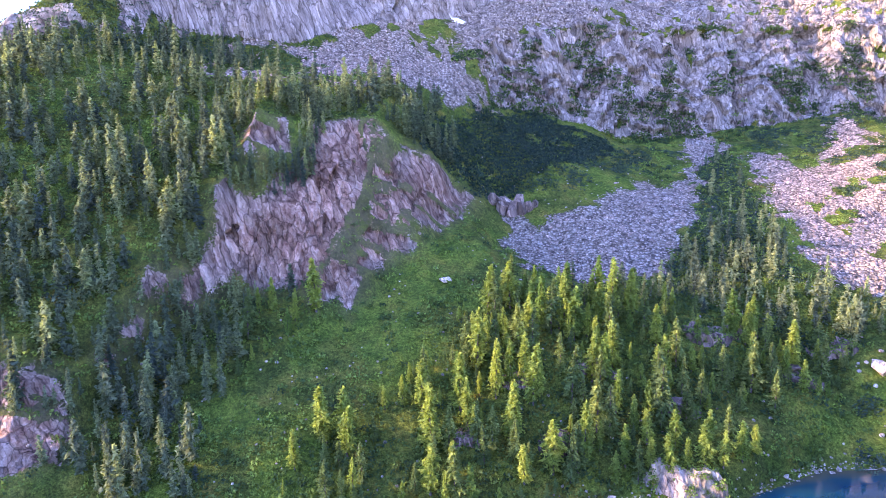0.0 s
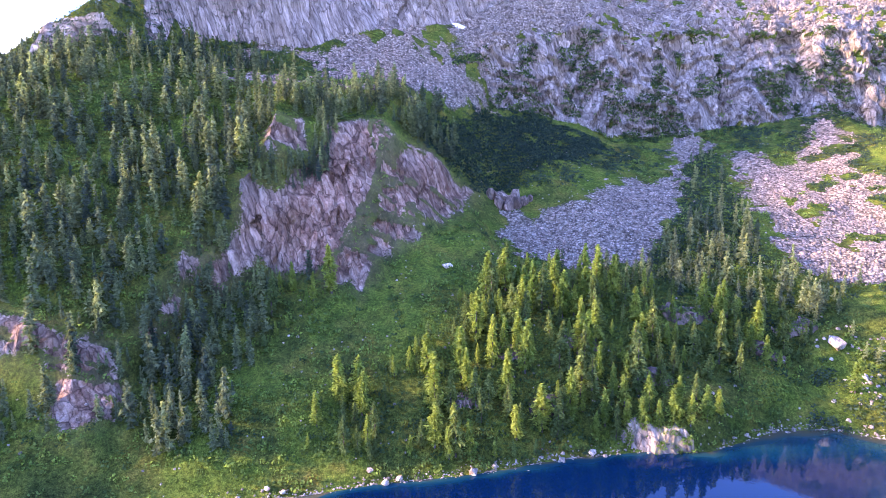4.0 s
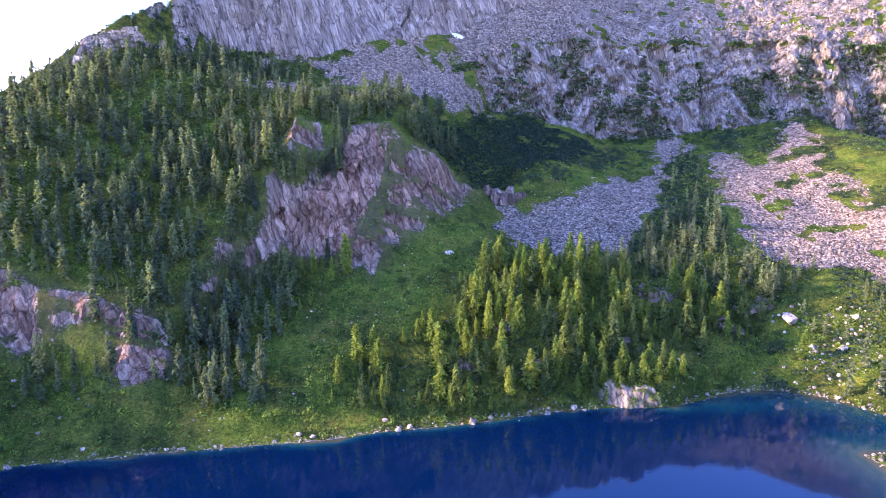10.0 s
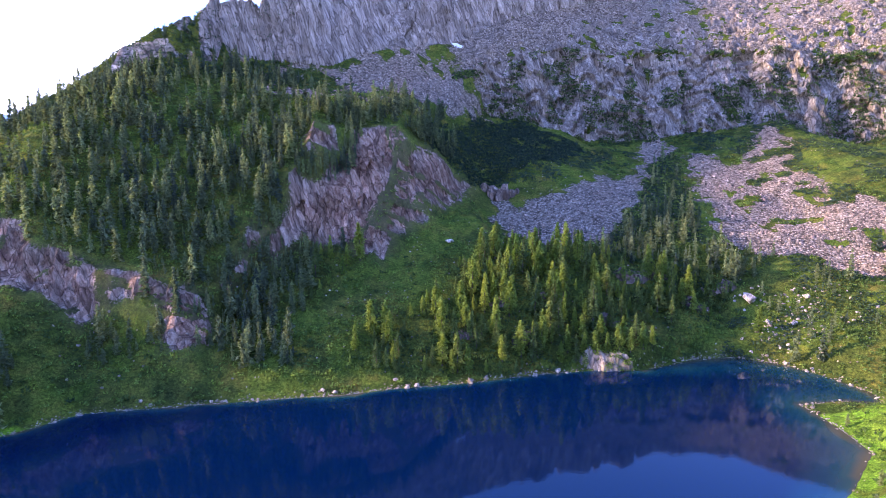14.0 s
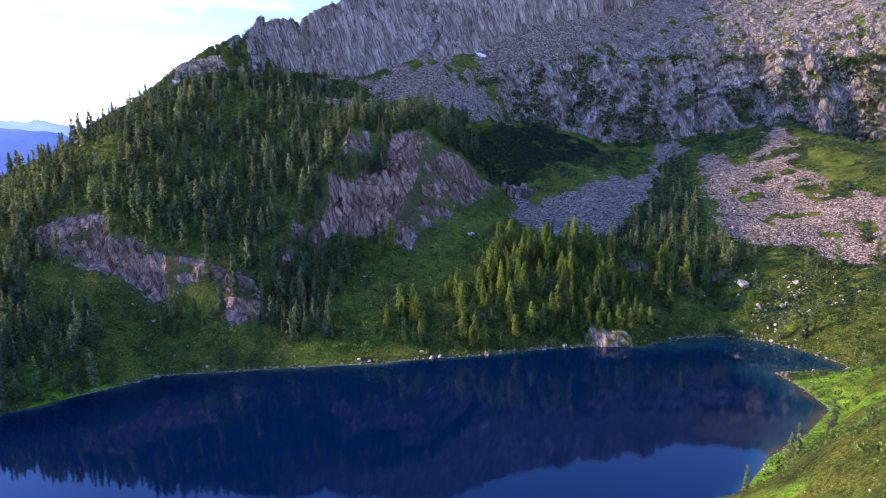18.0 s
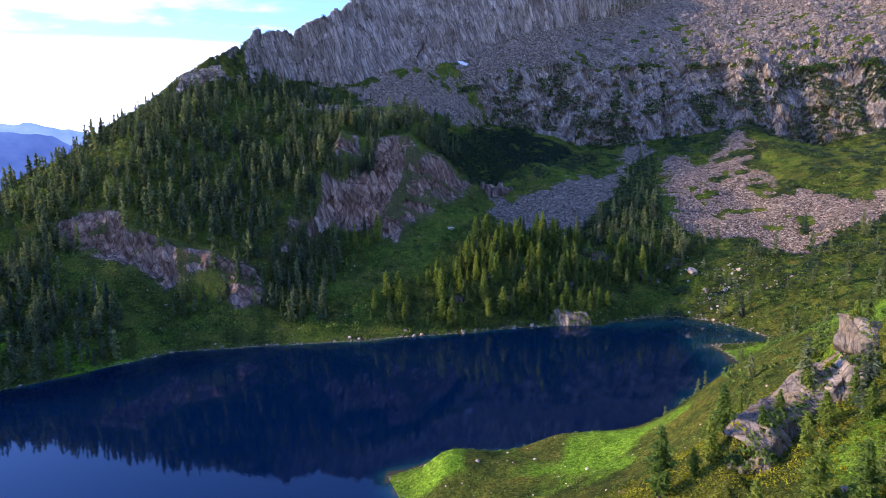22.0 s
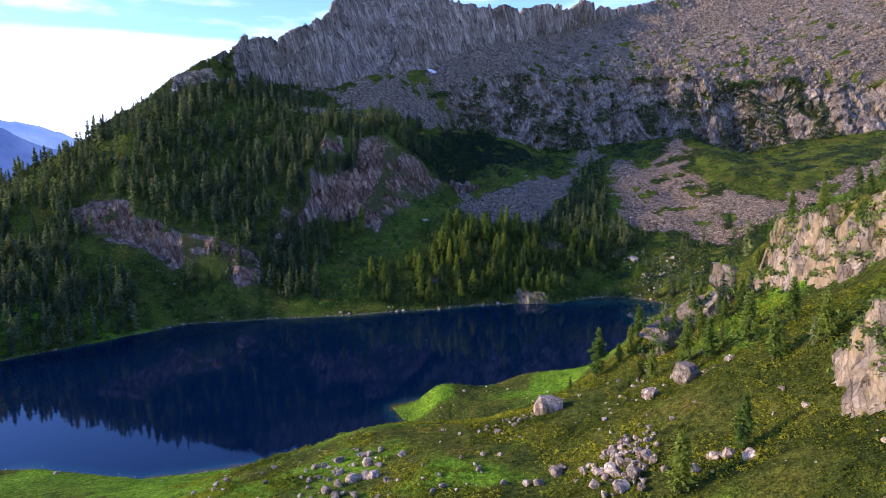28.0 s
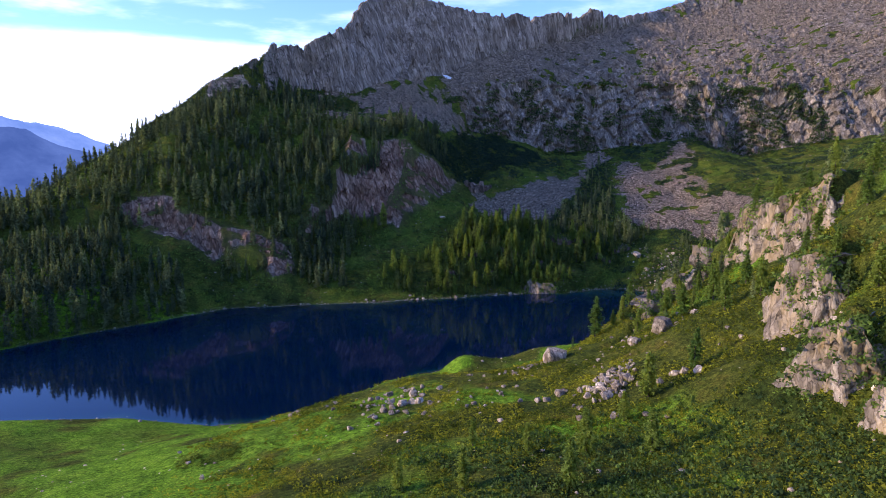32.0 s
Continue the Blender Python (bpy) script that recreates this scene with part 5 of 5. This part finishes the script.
for k, (x, y, w, h) in enumerate([(28, 89, 6, 9), (33, 88, 6, 12), (38, 88, 6.5, 13), (43, 89, 6, 12), (47, 91, 6, 9), (36, 93, 9, 15), (42, 94, 8, 14), (31, 93, 7, 12), (51, 93, 4, 6)]):
    ob = new("rock_block", DARK_BLOCKS[k % 4])
    ob.parent = knob
    ob.matrix_basis = Matrix.LocRotScale((x - 38, y - 92, float(look_up(GZ, x, y)) - knob.location.z + h * 0.1), Euler((RNG.uniform(-0.1, 0.2), RNG.uniform(-0.15, 0.15), RNG.uniform(-0.5, 0.5))), (w, w * 0.9, h))
tagged(knob, "dark rock knob at the edge of the scree", "crag")
for foot, h in [([(86, -23), (92, -24), (100, -23), (108, -18), (117, -13)], 4.5), ([(3, -61), (8, -62), (15, -62)], 3.5), ([(30, -62), (35, -62), (40, -60)], 4), ([(134, -17), (142, -19), (151, -18)], 3.5),
                ([(46, -38), (52, -40), (58, -39)], 4), ([(20, -44), (25, -45), (30, -43)], 3), ([(70, -50), (76, -52), (82, -50)], 3.5), ([(60, -16), (66, -18), (74, -16)], 3.5), ([(118, -30), (126, -32), (132, -30)], 3)]:
    crag("outcrop", foot, h, "low grey outcrop in the lakeside wood", 2.0, 0.0, 0.3, 5, 1.0, M_DARK)

_lp = np.concatenate(LEDGES)
strewn("ledge_bushes", LIGHT_CLUMPS, M_SHRUB, _lp[:, 0], _lp[:, 1], RNG.uniform(0.5, 1.9, len(_lp)), RNG.uniform(0.7, 1.2, len(_lp)), 0.15,
       "green bushes on the ledges and tops of the crags", "shrubs", RNG.beta(2.4, 1.8, len(_lp)), 0.0, _lp[:, 2])

# ---- boulders ----


BIG = [hull_mesh("boulder", 170 + k, M_STONE, 44, 0.55) for k in range(3)]
MID = [hull_mesh("boulder", 180 + k, M_STONE, 16, 0.7) for k in range(6)]
PALE = [hull_mesh("boulder", 190 + k, M_PALE, 16, 0.7) for k in range(5)]


def boulder(meshes, x, y, size, tall, label, group="", sink=0.25):
    ob = new("boulder", meshes[int(RNG.integers(len(meshes)))])
    ob.matrix_basis = Matrix.LocRotScale((x, y, float(look_up(GZ, x, y)) + size * tall * (0.5 - sink)), Euler((RNG.uniform(-0.15, 0.15), RNG.uniform(-0.15, 0.15), RNG.uniform(0, 6.28))), (size * 1.15, size * RNG.uniform(0.85, 1.1), size * tall * 1.1))
    return tagged(ob, label, "boulder", group)


boulder(BIG[:1], 22.5, -333, 6.4, 0.75, "great grey split boulder on the meadow edge")
boulder(BIG[1:2], 45.5, -349.5, 5.0, 1.0, "pointed pale boulder on the steep meadow")
boulder(BIG[2:], 39, -349, 3.2, 0.7, "flat pale boulder on the steep meadow")
boulder(PALE[:1], 152.6, -26, 6.0, 0.9, "white boulder on the flat beyond the lake")
boulder(PALE[1:2], 3.3, 6, 4.2, 0.5, "flat white slab lying on the green meadow")
boulder(PALE[2:3], 9.4, -81.5, 3.0, 0.8, "white boulder at the waterline")
boulder(PALE[1:2], -227, -92, 4.0, 0.9, "pale boulder on the western meadow")
for x, y, s in [(151, -66.5, 2.6), (156, -40, 3), (166, -44, 3.5), (-153, -80, 1.6), (-164, -77, 1.4), (-13, -84.5, 2.2), (-22, -82, 2), (-17, -86.5, 2.4), (38, -74.5, 2.4), (-51, -90, 1.8), (-46, -91, 1.6), (118, -58, 1.5), (128, -66, 1.8), (26, -80, 1.5), (-150, -95, 1.5), (-120, -99, 1.4), (-93, -98, 1.5), (48, -71, 2.2), (180, -30, 3)]:
    boulder(PALE, x, y, s, RNG.uniform(0.6, 0.9), "pale weathered boulder beside the lake", "boulders round the lake")
for k in range(105):
    a, r = RNG.uniform(0, 6.28), RNG.random() ** 0.6
    x, y = 25.5 + math.cos(a) * r * 6.0 + 1.5 * RNG.normal(), -372 + math.sin(a) * r * 7.5 + 0.5 * math.cos(a) * r * 6
    boulder(PALE + MID, x, y, RNG.uniform(0.6, 1.5) + (RNG.random() > 0.93), RNG.uniform(0.6, 0.95), "pale angular block of the rock pile", "blocks of the rock pile", 0.15)
for cx_, cy_, n_, spread, big_ in [(16.5, -366, 5, 2, 1.9), (37.5, -380, 5, 2, 1.9), (-17, -350, 22, 6, 1.8), (-19, -361, 10, 5, 1.6), (13, -337, 16, 5, 1.1), (16, -332, 12, 2.5, 0.9), (30, -366, 10, 5, 1.1), (-26, -342, 10, 5, 1.4), (-8, -362, 9, 6, 1.1), (35, -340, 8, 6, 0.9), (44, -330, 8, 4, 0.9), (50, -352, 6, 3, 1.4), (-44, -333, 7, 6, 1.3), (18, -382, 4, 3, 1.6), (44, -344, 5, 3, 1.1), (-5, -333, 6, 6, 1.1), (48, -397, 5, 3, 1.1), (3, -352, 6, 6, 1.2), (-30, -345, 8, 6, 1.3), (33, -352, 5, 6, 1.0), (52, -375, 4, 3, 1.2), (-75, -350, 6, 10, 1.0), (28, -395, 4, 4, 1.3)]:
    for k in range(n_):
        boulder(MID + PALE, cx_ + RNG.normal() * spread, cy_ + RNG.normal() * spread, big_ * RNG.uniform(0.45, 1.25), RNG.uniform(0.6, 0.95), "grey lichened boulder half sunk in the near slope", "boulders on the near slope")
fx, fy = scatter(-110, 75, -430, -225, 3.4, lambda x, y: 0.3 * ramp(fbm(x / 18, y / 18, 71, 4), -0.1, 0.4) * (look_up(GD, x, y) > 2))
strewn("slope_stones", STONES, M_PALE, fx, fy, RNG.uniform(0.25, 0.7, len(fx)) * (1 + (RNG.random(len(fx)) > 0.88)), np.ones(len(fx)), 0.05, "small pale stones in the grass", "stones", RNG.random(len(fx)), 0.4)
gx, gy = scatter(-170, 400, -110, 190, 3.2, lambda x, y: 0.26 * ramp(fbm(x / 14, y / 14, 73, 4), -0.1, 0.4) * (look_up(GD, x, y) > 1) * ((look_up(GV, x, y) < 2.2) | ((x > 5) & (look_up(GV, x, y) < 3.98))))
strewn("meadow_stones", STONES, M_STONE, gx, gy, RNG.uniform(0.5, 1.3, len(gx)), np.ones(len(gx)), 0.05, "scattered pale stones on the far meadow", "stones", RNG.random(len(gx)), 0.4)

# ---- snow, and the mountains far off ----
M_SNOW, n, l, b = material("snow")
l.new(ramp_node(n, l, noise_node(n, l, n.new("ShaderNodeNewGeometry").outputs["Position"], 0.8), (0.3, (0.7, 0.72, 0.75)), (0.7, (0.88, 0.89, 0.9))), b.inputs["Base Color"])
_a = np.linspace(0, 2 * math.pi, 15)[:-1]
_rim = np.stack([17 + 5.0 * np.cos(_a) * (1 + 0.2 * np.sin(3 * _a)), 241 + 2.4 * np.sin(_a)], -1)
_top = np.concatenate([_rim, (_rim - (17, 241)) * 0.5 + (17, 241)])
_z = look_up(GZ, _top[:, 0], _top[:, 1]) + np.r_[np.full(14, 0.1), np.full(14, 1.3)]
_f = [(k, (k + 1) % 14, 14 + (k + 1) % 14) for k in range(14)] + [(k, 14 + (k + 1) % 14, 14 + k) for k in range(14)] + [(14, 14 + k, 15 + k) for k in range(1, 13)]
tagged(new("snow_patch", mesh_of("snow_patch", np.column_stack([_top, _z]), _f, M_SNOW)), "small old snow patch at the foot of the summit wall", "snow")


# Self-glowing colour for the far ranges, with the blue air haze painted in.
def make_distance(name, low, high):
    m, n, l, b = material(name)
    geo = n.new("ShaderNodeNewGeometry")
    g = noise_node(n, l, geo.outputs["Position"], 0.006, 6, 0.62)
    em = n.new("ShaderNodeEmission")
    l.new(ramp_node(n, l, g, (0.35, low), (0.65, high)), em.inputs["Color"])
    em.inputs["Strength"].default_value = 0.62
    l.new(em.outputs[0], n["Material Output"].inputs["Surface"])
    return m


def far_range(name, dist, a0, a1, crest, seed, mat):
    """A mountain range on the skyline between two bearings (degrees to the left of north)."""
    a = np.radians(np.linspace(a0, a1, 160))
    h = crest(np.degrees(a)) + fbm(np.degrees(a) / 2.2, seed, 0, 5) * dist * 0.005
    rows = [(0.8, -120), (0.9, 0), (0.95, 0.45), (1.0, 1.0), (1.1, 0.4)]
    co = []
    for f, k in rows:
        z = np.full_like(h, k) if k < 0 else h * k
        co.append(np.stack([-np.sin(a) * dist * f, np.cos(a) * dist * f - 400, z + fbm(np.degrees(a), f * 9, seed, 4) * dist * 0.006 * (0 < k < 1)], -1))
    m, n_ = len(rows), len(a)
    q = (np.arange(m - 1)[:, None] * n_ + np.arange(n_ - 1)[None]).ravel()
    ob = new(name, mesh_of(name, np.concatenate(co), np.stack([q, q + n_, q + n_ + 1, q + 1], 1), mat))
    return tagged(ob, "hazy blue mountain range far across the valley", "mountains", kind="structure")


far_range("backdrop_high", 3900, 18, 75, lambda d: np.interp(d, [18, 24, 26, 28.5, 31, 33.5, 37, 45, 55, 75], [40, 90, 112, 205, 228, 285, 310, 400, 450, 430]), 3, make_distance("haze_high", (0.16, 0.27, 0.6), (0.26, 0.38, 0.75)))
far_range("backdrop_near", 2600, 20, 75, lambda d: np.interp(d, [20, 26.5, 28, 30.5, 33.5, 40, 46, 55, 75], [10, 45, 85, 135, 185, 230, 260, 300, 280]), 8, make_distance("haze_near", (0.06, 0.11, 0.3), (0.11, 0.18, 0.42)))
px_, py_ = scatter(128, 205, -78, -12, 2.2, lambda x, y: 0.75 * inside([(146, -52), (158, -74), (192, -64), (200, -38), (172, -20), (148, -26)], x, y, 9) * ramp(fbm(x / 9, y / 9, 77, 3), -0.25, 0.25))
strewn("flat_stones", STONES, M_PALE, px_, py_, RNG.uniform(0.6, 1.9, len(px_)), np.ones(len(px_)), 0.05, "white stones strewn over the grassy flat", "stones", RNG.random(len(px_)), 0.4)
